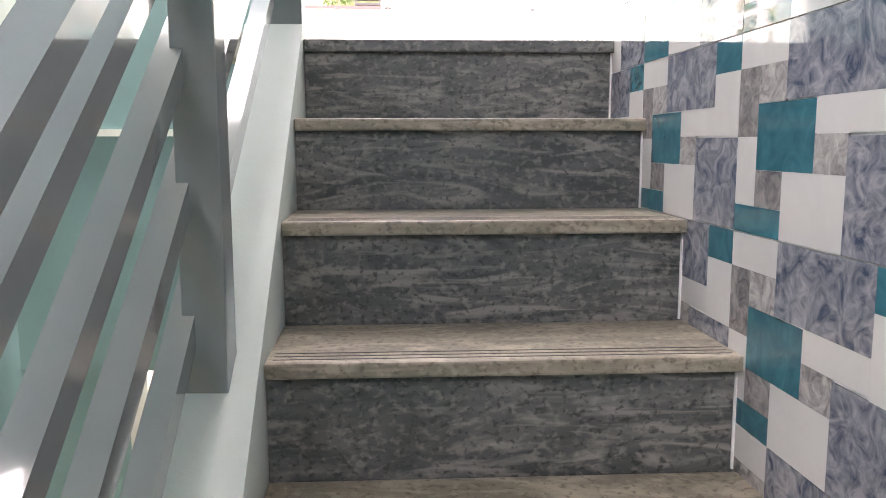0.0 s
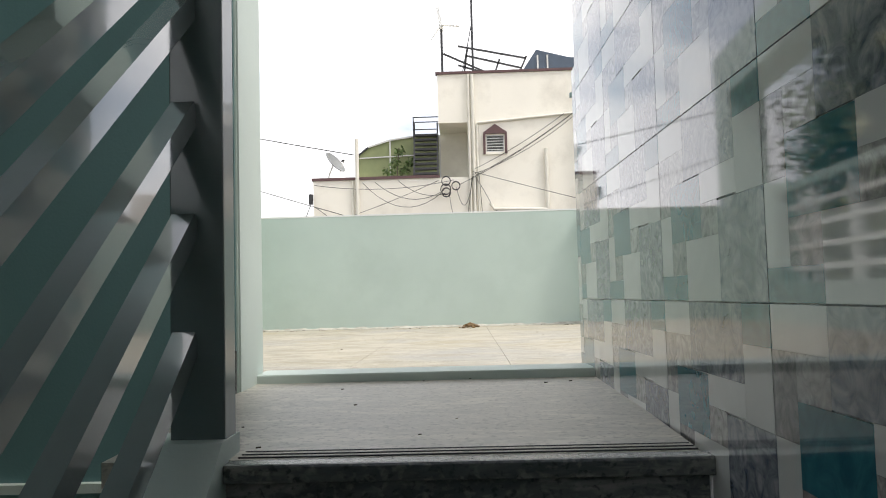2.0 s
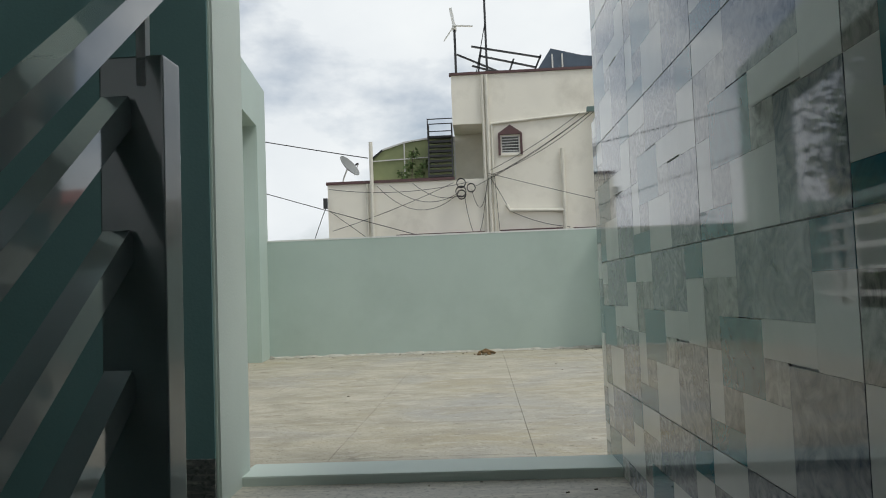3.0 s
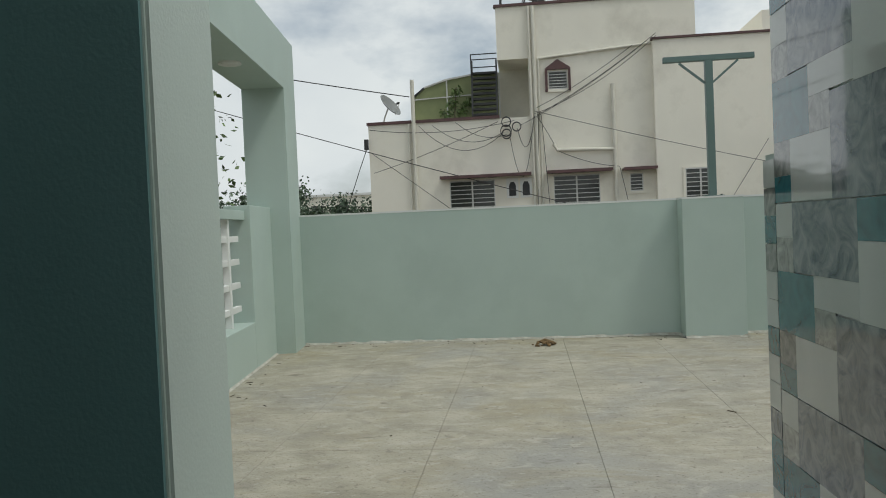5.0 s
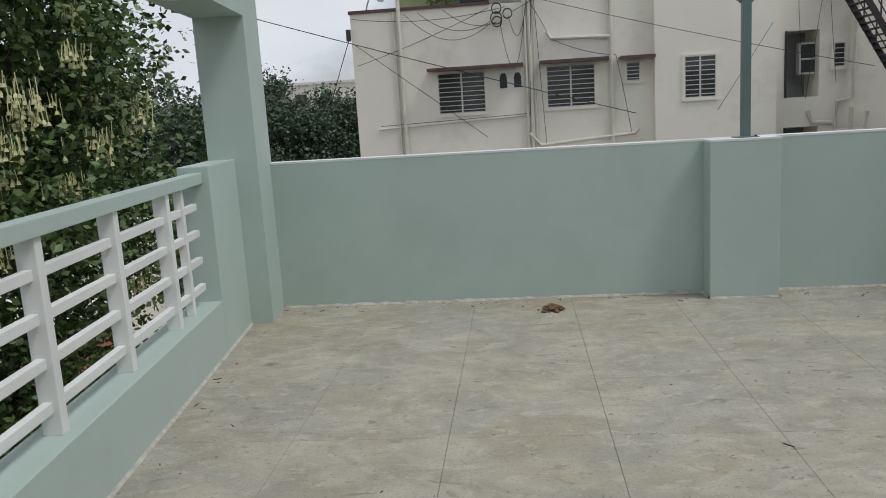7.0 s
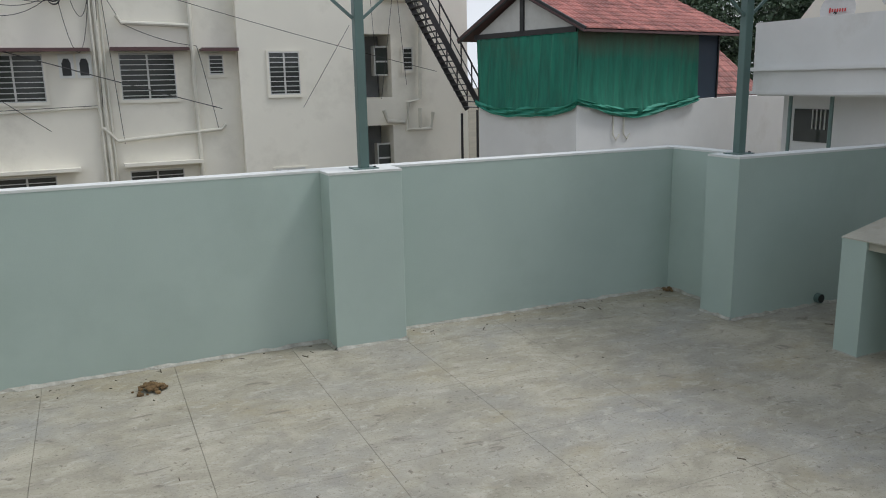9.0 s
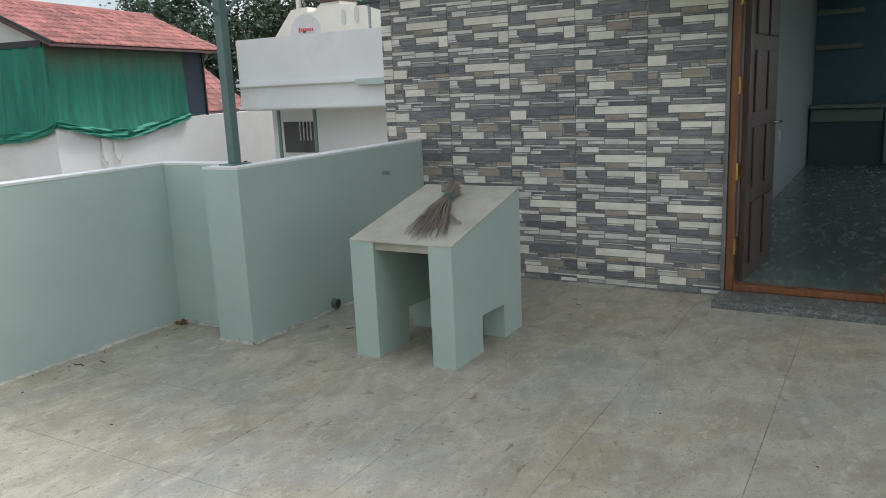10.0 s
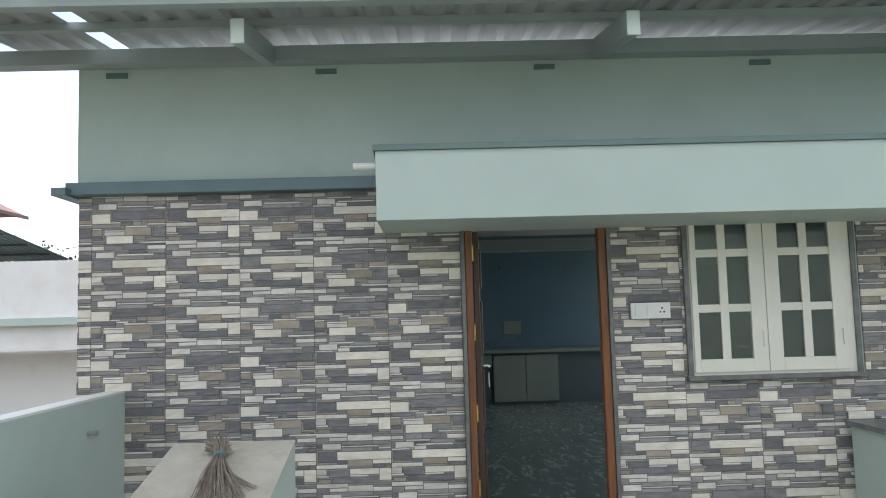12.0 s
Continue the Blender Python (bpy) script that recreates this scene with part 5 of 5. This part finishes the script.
for i in range(4):
    part("window_bar", boxes((21.1, 21.14, 20.5 + 0.15 * i, 20.53 + 0.15 * i, 0.0, 0.62)), ALU, eh)
part("stair_head", prism(bmesh.new(), [(23.5, 1.15), (23.5, 3.42), (22.54, 4.42), (21.8, 4.47), (21.8, 4.30), (21.5, 4.30), (21.2, 4.54), (20.4, 4.56), (20.4, 4.45), (19.2, 4.35), (17.9, 3.63), (17.9, 1.15)], "x", 23.0, 26.0), CREAM, eh, "cream stair head with a sloping edge")
part("cap", boxes((22.92, 26.05, 20.35, 21.2, 4.56, 4.64)), MAROON, eh, "thin maroon cap")
for y, z in ((20.25, 4.0), (19.7, 4.05)):
    part("vent_slit", prism(bmesh.new(), [(y, z - 0.28), (y + 0.09, z - 0.18), (y + 0.09, z + 0.18), (y, z + 0.28), (y - 0.09, z + 0.18), (y - 0.09, z - 0.18)], "x", 22.97, 23.0), ALU, eh)
aw = thing("tin_awning", (22.5, 15.0, 1.15), "green grey corrugated tin awning on posts", "awning")
GREEN_TIN = mat("green_tin", (0.17, 0.235, 0.235), (0.13, 0.185, 0.185), 2, 0.5, 0.1, 25, stretch=(1, 8, 1))
bm = bmesh.new()
prev = None
for i in range(49):
    y, h = 16.0 + 0.048 * i, (0.0, 0.03, 0.03, 0.0)[i % 4]
    cur = [bm.verts.new((x, y, z + h)) for x, z in ((21.0, 4.2), (25.0, 3.72), (25.0, 3.75), (21.0, 4.23))]
    if prev:
        for k in range(4):
            bm.faces.new((prev[k], prev[(k + 1) % 4], cur[(k + 1) % 4], cur[k]))
    prev = cur
part("sheet", bm, GREEN_TIN, aw)
for x, z in ((21.1, 4.16), (22.4, 4.0), (23.7, 3.85)):
    part("batten", boxes((x - 0.03, x + 0.03, 16.0, 18.3, z - 0.06, z)), DARK, aw)
for x, y, z in ((21.15, 17.9, 4.15), (21.15, 16.75, 4.15), (24.7, 16.1, 3.7), (24.7, 18.2, 3.7)):
    part("post", tube(bmesh.new(), [(x, y, 1.15), (x, y, z)], 0.045, 6), SHED_PAINT, aw)
d, c, n, u, v = sat_dish(21.6, 20.75, 3.55, 0.5, (-1, -0.55, 0.35), DISH_PALE, "pale grey satellite dish with a red mark")
LOGO = mat("logo_red", (0.5, 0.03, 0.03), None, 5, 0.5, 0.0)
for k in range(7):
    p = c + u * (0.22 - 0.07 * k) + n * 0.08
    part("logo_mark", bar(bmesh.new(), p - v * (0.05 if k else 0.08), p + v * (0.05 if k else 0.08), 0.045, 0.012, up=n), LOGO, d, "plain red logo bars")
for ob in (eh, aw, d):
    ob.matrix_basis = Matrix.Translation((0, 0, -0.12)) @ ob.matrix_basis
pav = thing("tiled_house", (33.0, 25.0, -7.5), "far house with a red tiled hip roof on posts", "house")
part("wall", boxes((30.4, 35.0, 23.0, 28.8, -7.5, 4.3)), CREAM, pav)
part("post", boxes((30.5, 30.68, 23.2, 23.38, 4.3, 6.55)), CREAM, pav)
part("post", boxes((30.5, 30.68, 28.4, 28.58, 4.3, 6.55)), CREAM, pav)
bm = bmesh.new()
lo = [bm.verts.new(p) for p in ((30.0, 22.7, 6.5), (35.4, 22.7, 6.5), (35.4, 29.3, 6.5), (30.0, 29.3, 6.5))]
hi = [bm.verts.new(p) for p in ((32.7, 25.2, 8.1), (32.7, 26.6, 8.1))]
for f in ((lo[0], lo[1], hi[0]), (lo[1], lo[2], hi[1], hi[0]), (lo[2], lo[3], hi[1]), (lo[3], lo[0], hi[0], hi[1]), tuple(lo[::-1])):
    bm.faces.new(f)
part("roof", bm, mat("faded_roof", (0.27, 0.14, 0.12), (0.20, 0.10, 0.09), 2, 0.7, 0.3, 8), pav, "faded red tile roof")
part("fascia", boxes((29.96, 30.04, 22.65, 29.35, 6.38, 6.52), (30.04, 35.4, 22.65, 22.73, 6.38, 6.52)), MAROON, pav)

# ---- trees and distance ----
tree((-5.4, 9.3, -7.5), (-5.2, 9.1, 1.6), (1.85, 2.0, 4.8), 110000, 0.088, 3, "leafy dark green tree with hanging pale flower tassels", flowers=110, clumps_n=120)
tree((-6.6, 4.0, -7.5), (-6.4, 4.4, 0.6), (2.3, 2.5, 4.4), 24000, 0.12, 5, "leafy dark green tree beside the terrace", flowers=35, clumps_n=60)
for i, (x, y, z, r) in enumerate(((-13.0, 44, -0.6, 3.6), (-18.0, 42, -0.6, 4.2), (-9.5, 48, -0.6, 3.4), (-24.0, 40, -0.4, 4.6), (-16.0, 52, -0.2, 4.0), (33.0, 37.0, 4.5, 4.5), (39.0, 33.0, 4.5, 4.5), (43, 26, 1.6, 4.0))):
    tree((x, y, -7.5), (x, y, z), (r, r, r * 1.05), 30000, 0.24, 20 + i, "broad dark green tree in the distance", LEAF_FAR, clumps_n=90, group="trees in the distance")


def far_house(x, y, w, d, z, label, m):
    h = thing("far_house", (x, y, -7.5), label, "building", "distant houses")
    part("wall", boxes((x, x + w, y, y + d, -7.5, z)), m, h)
    part("roof", boxes((x - 0.2, x + w + 0.2, y - 0.2, y + d + 0.2, z, z + 0.25)), WHITE_FAR, h)
    k = 0
    while k * 2.6 + 2.2 < w:
        for zz in (z - 2.2, z - 5.4):
            part("window", boxes((x + 1 + k * 2.6, x + 2.2 + k * 2.6, y - 0.03, y, zz, zz + 1.3)), GLASS, h)
        k += 1


far_house(-25, 80, 10, 8, 4.6, "distant beige flat-roofed house", CREAM)
far_house(-13.5, 88, 9, 8, 3.6, "distant beige flat-roofed house", CREAM)
far_house(-38, 75, 10, 9, 3.0, "distant pale house beyond the trees", WHITE_FAR)
far_house(-22, 26, 7, 8, -2.6, "low house below the trees", CREAM)
far_house(-16, 18, 5, 5, -3.4, "low house below the trees", mat("brick_red_wall", (0.35, 0.15, 0.09), (0.28, 0.11, 0.07), 1.0, 0.8, 0.1))
far_house(48, 12, 10, 10, 4.0, "distant pale house to the east", WHITE_FAR)

# ---- pieces: terrace floor panels ----
def joint_grid(lo, hi, start, step):
    out = [lo]
    k = start
    while k < hi - 0.06:
        if k > lo + 0.06:
            out.append(k)
        k += step
    return out + [hi]


STEP = 0.682
xs = joint_grid(-1.52, 6.185, 0.04 - 3 * STEP, STEP)
ys = joint_grid(3.06, 7.86, 4.81 - 4 * STEP, STEP)
for i in range(len(xs) - 1):
    for j in range(len(ys) - 1):
        g = 0.001
        x0, x1, y0, y1 = xs[i] + g, xs[i + 1] - g, ys[j] + g, ys[j + 1] - g
        part("floor_panel", boxes((x0, x1, y0, y1, -0.006, 0.0)), CONCRETE, floor)
part("floor_panel", boxes((1.09, 6.185, -2.0, 3.06, -0.006, 0.0)), CONCRETE, floor)


# ---- pieces: packed blocks ----
def pack(cols, rows, sizes, rnd, wrap=False):
    """Fills a grid with blocks; returns (col, row, width, height)."""
    full = [[False] * rows for _ in range(cols)]
    out = []
    for r in range(rows):
        for c in range(cols):
            if full[c][r]:
                continue
            w, h = sizes[rnd.randrange(len(sizes))]
            w, h = w if wrap else min(w, cols - c), min(h, rows - r)
            while any(full[(c + i) % cols][r] for i in range(w)):
                w -= 1
            free = 0
            while free < 3 and not full[(c + w + free) % cols][r]:
                free += 1
            if wrap and free < 3:
                w += free
            if not wrap and cols - c - w == 1 and w < 4:
                w = cols - c if not any(full[k][r] for k in range(c, cols)) else w
            for i in range(w):
                for k in range(h):
                    full[(c + i) % cols][r + k] = True
            out.append((c, r, w, h))
    return out


# ---- pieces: stone cladding on the house ----
STONES = [mat("stone_dark", (0.235, 0.23, 0.238), (0.145, 0.145, 0.155), 9, 0.75, 0.5, 45, stretch=(1, 1, 4), vary=0.22, island=True),
          mat("stone_grey", (0.345, 0.33, 0.32), (0.225, 0.215, 0.21), 9, 0.75, 0.5, 45, stretch=(1, 1, 4), vary=0.16, island=True),
          mat("stone_taupe", (0.41, 0.355, 0.29), (0.30, 0.26, 0.215), 9, 0.75, 0.5, 45, stretch=(1, 1, 3), vary=0.12, island=True),
          mat("stone_ivory", (0.83, 0.785, 0.69), (0.66, 0.62, 0.54), 9, 0.7, 0.4, 45, stretch=(1, 1, 3), vary=0.10, island=True),
          mat("stone_pale", (0.76, 0.725, 0.675), (0.56, 0.53, 0.495), 9, 0.7, 0.4, 45, stretch=(1, 1, 3), vary=0.14, island=True)]
TW, TH = 0.511, 0.338
COLS, ROWS = 36, 24
CU, CV = TW / COLS, TH / ROWS
crnd = random.Random(11)
# two faces of the cladding tile: column, row from the top, width, height and stone of their telling pieces
FACE_A = [(1, 0, 9, 5, 0), (10, 0, 26, 4, 3), (27, 4, 9, 2, 3), (15, 4, 12, 3, 2), (0, 6, 15, 2, 4), (16, 8, 14, 3, 3), (30, 8, 6, 6, 3), (0, 8, 5, 3, 4), (6, 9, 10, 3, 0),
          (8, 12, 22, 3, 0), (1, 13, 6, 2, 2), (15, 16, 12, 3, 4), (6, 17, 9, 2, 4), (27, 17, 9, 2, 4), (3, 20, 9, 3, 4), (12, 21, 18, 1, 4), (30, 22, 6, 1, 4)]
FACE_B = [(0, 1, 9, 5, 3), (10, 0, 25, 4, 0), (9, 5, 5, 1, 4), (16, 7, 11, 1, 4), (27, 6, 9, 1, 4), (0, 8, 5, 1, 4), (6, 9, 10, 1, 4), (6, 10, 10, 2, 4), (7, 12, 13, 4, 3), (23, 15, 13, 1, 4),
          (27, 17, 9, 2, 4), (0, 17, 6, 2, 4), (2, 20, 9, 3, 4), (12, 21, 18, 1, 4), (27, 4, 9, 2, 2), (16, 8, 13, 4, 2), (30, 8, 6, 5, 0), (0, 9, 5, 3, 2), (15, 16, 11, 3, 0)]


def face(pieces, rnd):
    """Fills what the telling pieces of a tile leave free with long grey stones."""
    full = [[False] * ROWS for _ in range(COLS)]
    out = []

    def lay(c, r, w, h, m):
        for i in range(c, c + w):
            for k in range(r, r + h):
                full[i][k] = True
        out.append((c * CU, r * CV, w * CU, h * CV, m, rnd.uniform(0.004, 0.013)))

    for p in pieces:
        lay(*p)
    for r in range(ROWS):
        for c in range(COLS):
            if full[c][r]:
                continue
            w, most = 1, rnd.choice((6, 9, 12, 15))
            while c + w < COLS and w < most and not full[c + w][r]:
                w += 1
            h, tall = 1, rnd.choice((1, 2, 2, 3))
            while r + h < ROWS and h < tall and not any(full[i][r + h] for i in range(c, c + w)):
                h += 1
            lay(c, r, w, h, rnd.choice((1, 0, 1, 1, 0, 2, 1, 4) if w > 4 else (1, 0, 2, 1)))
    return out


faces = [face(FACE_A, crnd), face(FACE_B, crnd), face(FACE_B, crnd)]


def stone_box(bm, x, y0, y1, z0, z1, depth):
    """A stone with a chamfered face, proud of the plane x towards -x."""
    e = 0.0022
    back = [bm.verts.new(p) for p in ((x, y0, z0), (x, y1, z0), (x, y1, z1), (x, y0, z1))]
    mid = [bm.verts.new(p) for p in ((x - depth + e, y0, z0), (x - depth + e, y1, z0), (x - depth + e, y1, z1), (x - depth + e, y0, z1))]
    top = [bm.verts.new(p) for p in ((x - depth, y0 + e, z0 + e), (x - depth, y1 - e, z0 + e), (x - depth, y1 - e, z1 - e), (x - depth, y0 + e, z1 - e))]
    for a, b in ((back, mid), (mid, top)):
        for i in range(4):
            bm.faces.new((a[i], a[(i + 1) % 4], b[(i + 1) % 4], b[i]))
    bm.faces.new(top)


HOLES = ((3.655, 4.70, -0.1, 2.19), (1.905, 3.12, 1.03, 2.45), (3.262, 3.535, 1.462, 1.572))
WX = 6.19
clad = new("stone_cladding")
clad.matrix_basis = pose(WX, 4.7, 0)
tagged(clad, "split-face stone cladding in greys and ivory on the house wall", "cladding", kind="structure")
rest = [bmesh.new() for _ in STONES]
shared, placed = {}, 0
GAP = 0.0019
for ti in range(-5, 11):
    for tj in range(-3, 6):
        oy = 5.214 - ti * TW
        oz = 0.954 + tj * TH
        pick = 0 if tj == -1 and ti > -4 else crnd.choice((0, 0, 1, 2, 1))
        for n, (u, v, w, h, m, dep) in enumerate(faces[pick]):
            n += 1000 * pick
            y1, z1 = oy - u, oz - v
            y0, z0 = y1 - w, z1 - h
            y0, y1, z0, z1 = max(y0, 0.2), min(y1, 7.352), max(z0, 0.0), min(z1, 2.415)
            cut = False
            for a, b, c, d in HOLES:
                if y1 > a and y0 < b and z1 > c and z0 < d:
                    if z0 >= c and z1 <= d or (c == 1.462):
                        if y0 < a < y1 and y1 - a > 0 and y1 <= b:
                            y1 = a
                        elif y0 < b < y1 and y0 >= a:
                            y0 = b
                        elif c != 1.462:
                            cut = True
                    elif y0 >= a and y1 <= b or True:
                        if z0 < c < z1:
                            z1 = c
                        elif z0 < d < z1:
                            z0 = d
                        else:
                            cut = True
            if cut or y1 - y0 < 0.006 or z1 - z0 < 0.006:
                continue
            whole = abs((y1 - y0) - w) < 1e-6 and abs((z1 - z0) - h) < 1e-6
            if whole and placed < 300 and 4.7 < y0 and y1 < 7.0 and 0.25 < z0 < 1.75:
                if n not in shared:
                    bm = bmesh.new()
                    stone_box(bm, 0, -w / 2 + GAP, w / 2 - GAP, -h / 2 + GAP, h / 2 - GAP, dep)
                    shared[n] = mesh_of("stone", bm, STONES[m])
                ob = new("stone", shared[n])
                ob.parent = clad
                ob.location = (0, (y0 + y1) / 2 - 4.7, (z0 + z1) / 2)
                placed += 1
            else:
                stone_box(rest[m], WX, y0 + GAP, y1 - GAP, z0 + GAP, z1 - GAP, dep)
for m, bm in enumerate(rest):
    tagged(part("stones", bm, STONES[m], clad), kind="stuff")
structure("cladding_bed", boxes((6.186, 6.19, 4.70, 7.35, 0.0, 2.415), (6.186, 6.19, 0.2, 1.905, 0.0, 2.415), (6.186, 6.19, 3.12, 3.655, 0.0, 2.415), (6.186, 6.19, 1.905, 3.12, 0.0, 1.03)), FRAME_STONE, "grey mortar bed of the cladding")

# ---- pieces: mosaic wall tiles in the stairwell ----
def gloss(name, c1, c2, scale, bump, vary=0.06):
    m = mat(name, c1, c2, scale, 0.04, bump, 26, vary=vary, island=True, rough_vary=0.015, distort=1.6, spec=0.8, coat=0.3, coat_ior=1.4)
    return m


TILES = [gloss("tile_white", (0.70, 0.705, 0.69), (0.62, 0.63, 0.615), 3, 0.0),
         gloss("tile_teal", (0.035, 0.20, 0.25), (0.015, 0.115, 0.16), 16, 0.002),
         gloss("tile_blue_stone", (0.38, 0.39, 0.42), (0.05, 0.075, 0.125), 24, 0.003),
         gloss("tile_grey_stone", (0.38, 0.365, 0.355), (0.11, 0.115, 0.125), 28, 0.003),
         gloss("tile_pale_stone", (0.58, 0.57, 0.555), (0.20, 0.195, 0.195), 30, 0.003)]
TILE_W, TILE_H = 0.50, 0.333
# the printed mosaic of one tile, from its north upper corner: u0, u1, v0, v1, stone
MOSAIC = [(0, 0.31, 0, 0.18, 0), (0, 0.14, 0.18, 0.52, 3), (0.14, 0.31, 0.18, 0.36, 4), (0.31, 0.80, 0, 0.355, 2), (0.80, 1, 0, 0.18, 1), (0.80, 1, 0.18, 0.52, 0), (0.14, 0.48, 0.36, 0.68, 1),
          (0.48, 0.80, 0.355, 0.51, 0), (0, 0.14, 0.52, 0.86, 0), (0.14, 0.31, 0.68, 0.86, 3), (0, 0.31, 0.86, 1, 1), (0.31, 0.64, 0.68, 1, 0), (0.48, 0.64, 0.51, 0.68, 4), (0.64, 1, 0.52, 1, 2)]
tiles = new("mosaic_tiles")
tiles.matrix_basis = pose(0.93, 1.6, 0)
tagged(tiles, "glossy mosaic pattern wall tiles in white, teal and blue stone", "wall tiles", kind="structure")
rest = [bmesh.new() for _ in TILES]
grout = bmesh.new()
TX = 0.93
placed = 0
shared = {}


def mosaic_box(bm, x, y0, y1, z0, z1, depth):
    box_v = [bm.verts.new((x - dx, y, z)) for dx in (0, depth) for y, z in ((y0, z0), (y1, z0), (y1, z1), (y0, z1))]
    for f in ((4, 5, 6, 7), (0, 1, 5, 4), (1, 2, 6, 5), (2, 3, 7, 6), (3, 0, 4, 7)):
        bm.faces.new([box_v[i] for i in f])


for ci in range(-3, 9):
    for rj in range(-8, 10):
        y_a, z_a = 1.645 + TILE_W * (3 - ci), -0.06 + TILE_H * rj
        near = 3 <= ci <= 5 and -2 <= rj <= 3
        for u0, u1, v0, v1, m in MOSAIC:
            y0, y1 = y_a - u1 * TILE_W + (0.0012 if u1 == 1 else 0.0002), min(y_a - u0 * TILE_W - (0.0012 if u0 == 0 else 0.0002), 3.068)
            z0, z1 = z_a - v1 * TILE_H + (0.0012 if v1 == 1 else 0.0002), z_a - v0 * TILE_H - (0.0012 if v0 == 0 else 0.0002)
            if y1 - y0 < 0.008 or z0 > 3.05:
                continue
            top = 1.75 if y1 > 2.15 else 3.09
            if z0 > top - 0.01:
                continue
            z1 = min(z1, top)
            if near and placed < 300:
                bm = bmesh.new()
                mosaic_box(bm, TX, y0, y1, z0, z1, 0.005)
                part("tile_piece", bm, TILES[m], tiles)
                placed += 1
            else:
                mosaic_box(rest[m], TX, y0, y1, z0, z1, 0.005)
for m, bm in enumerate(rest):
    tagged(part("tile_pieces", bm, TILES[m], tiles), kind="stuff")
tagged(part("grout", boxes((0.928, 0.9295, -2.0, 2.15, -2.45, 3.09), (0.928, 0.9295, 2.15, 3.068, -2.45, 1.75)), WHITE, tiles, "white grout lines"), kind="stuff")
# tile return on the wall end
bm_end = [bmesh.new() for _ in TILES]
ernd = random.Random(9)
for c, r, w, h in pack(3, 36, [(1, 2), (2, 2), (1, 1), (2, 1), (3, 2), (2, 3)], ernd):
    z0 = -0.04 + r * 0.05
    yy = 3.13 if z0 + h * 0.05 <= 1.035 else 3.07
    k = ernd.randrange(4)
    box(bm_end[k], 0.93 + c * 0.0533, 0.93 + (c + w) * 0.0533, yy, yy + 0.006, z0, z0 + h * 0.05)
for k, bm in enumerate(bm_end):
    tagged(part("end_pieces", bm, TILES[k], tiles), kind="stuff")
bm_s = [bmesh.new() for _ in TILES]
for r in range(20):
    k = ernd.randrange(4)
    box(bm_s[k], 0.925, 0.93, 3.071, 3.13, 0.0 + r * 0.051, 0.05 + r * 0.051)
for k, bm in enumerate(bm_s):
    tagged(part("end_pieces", bm, TILES[k], tiles), kind="stuff")
in_stairwell(tiles)
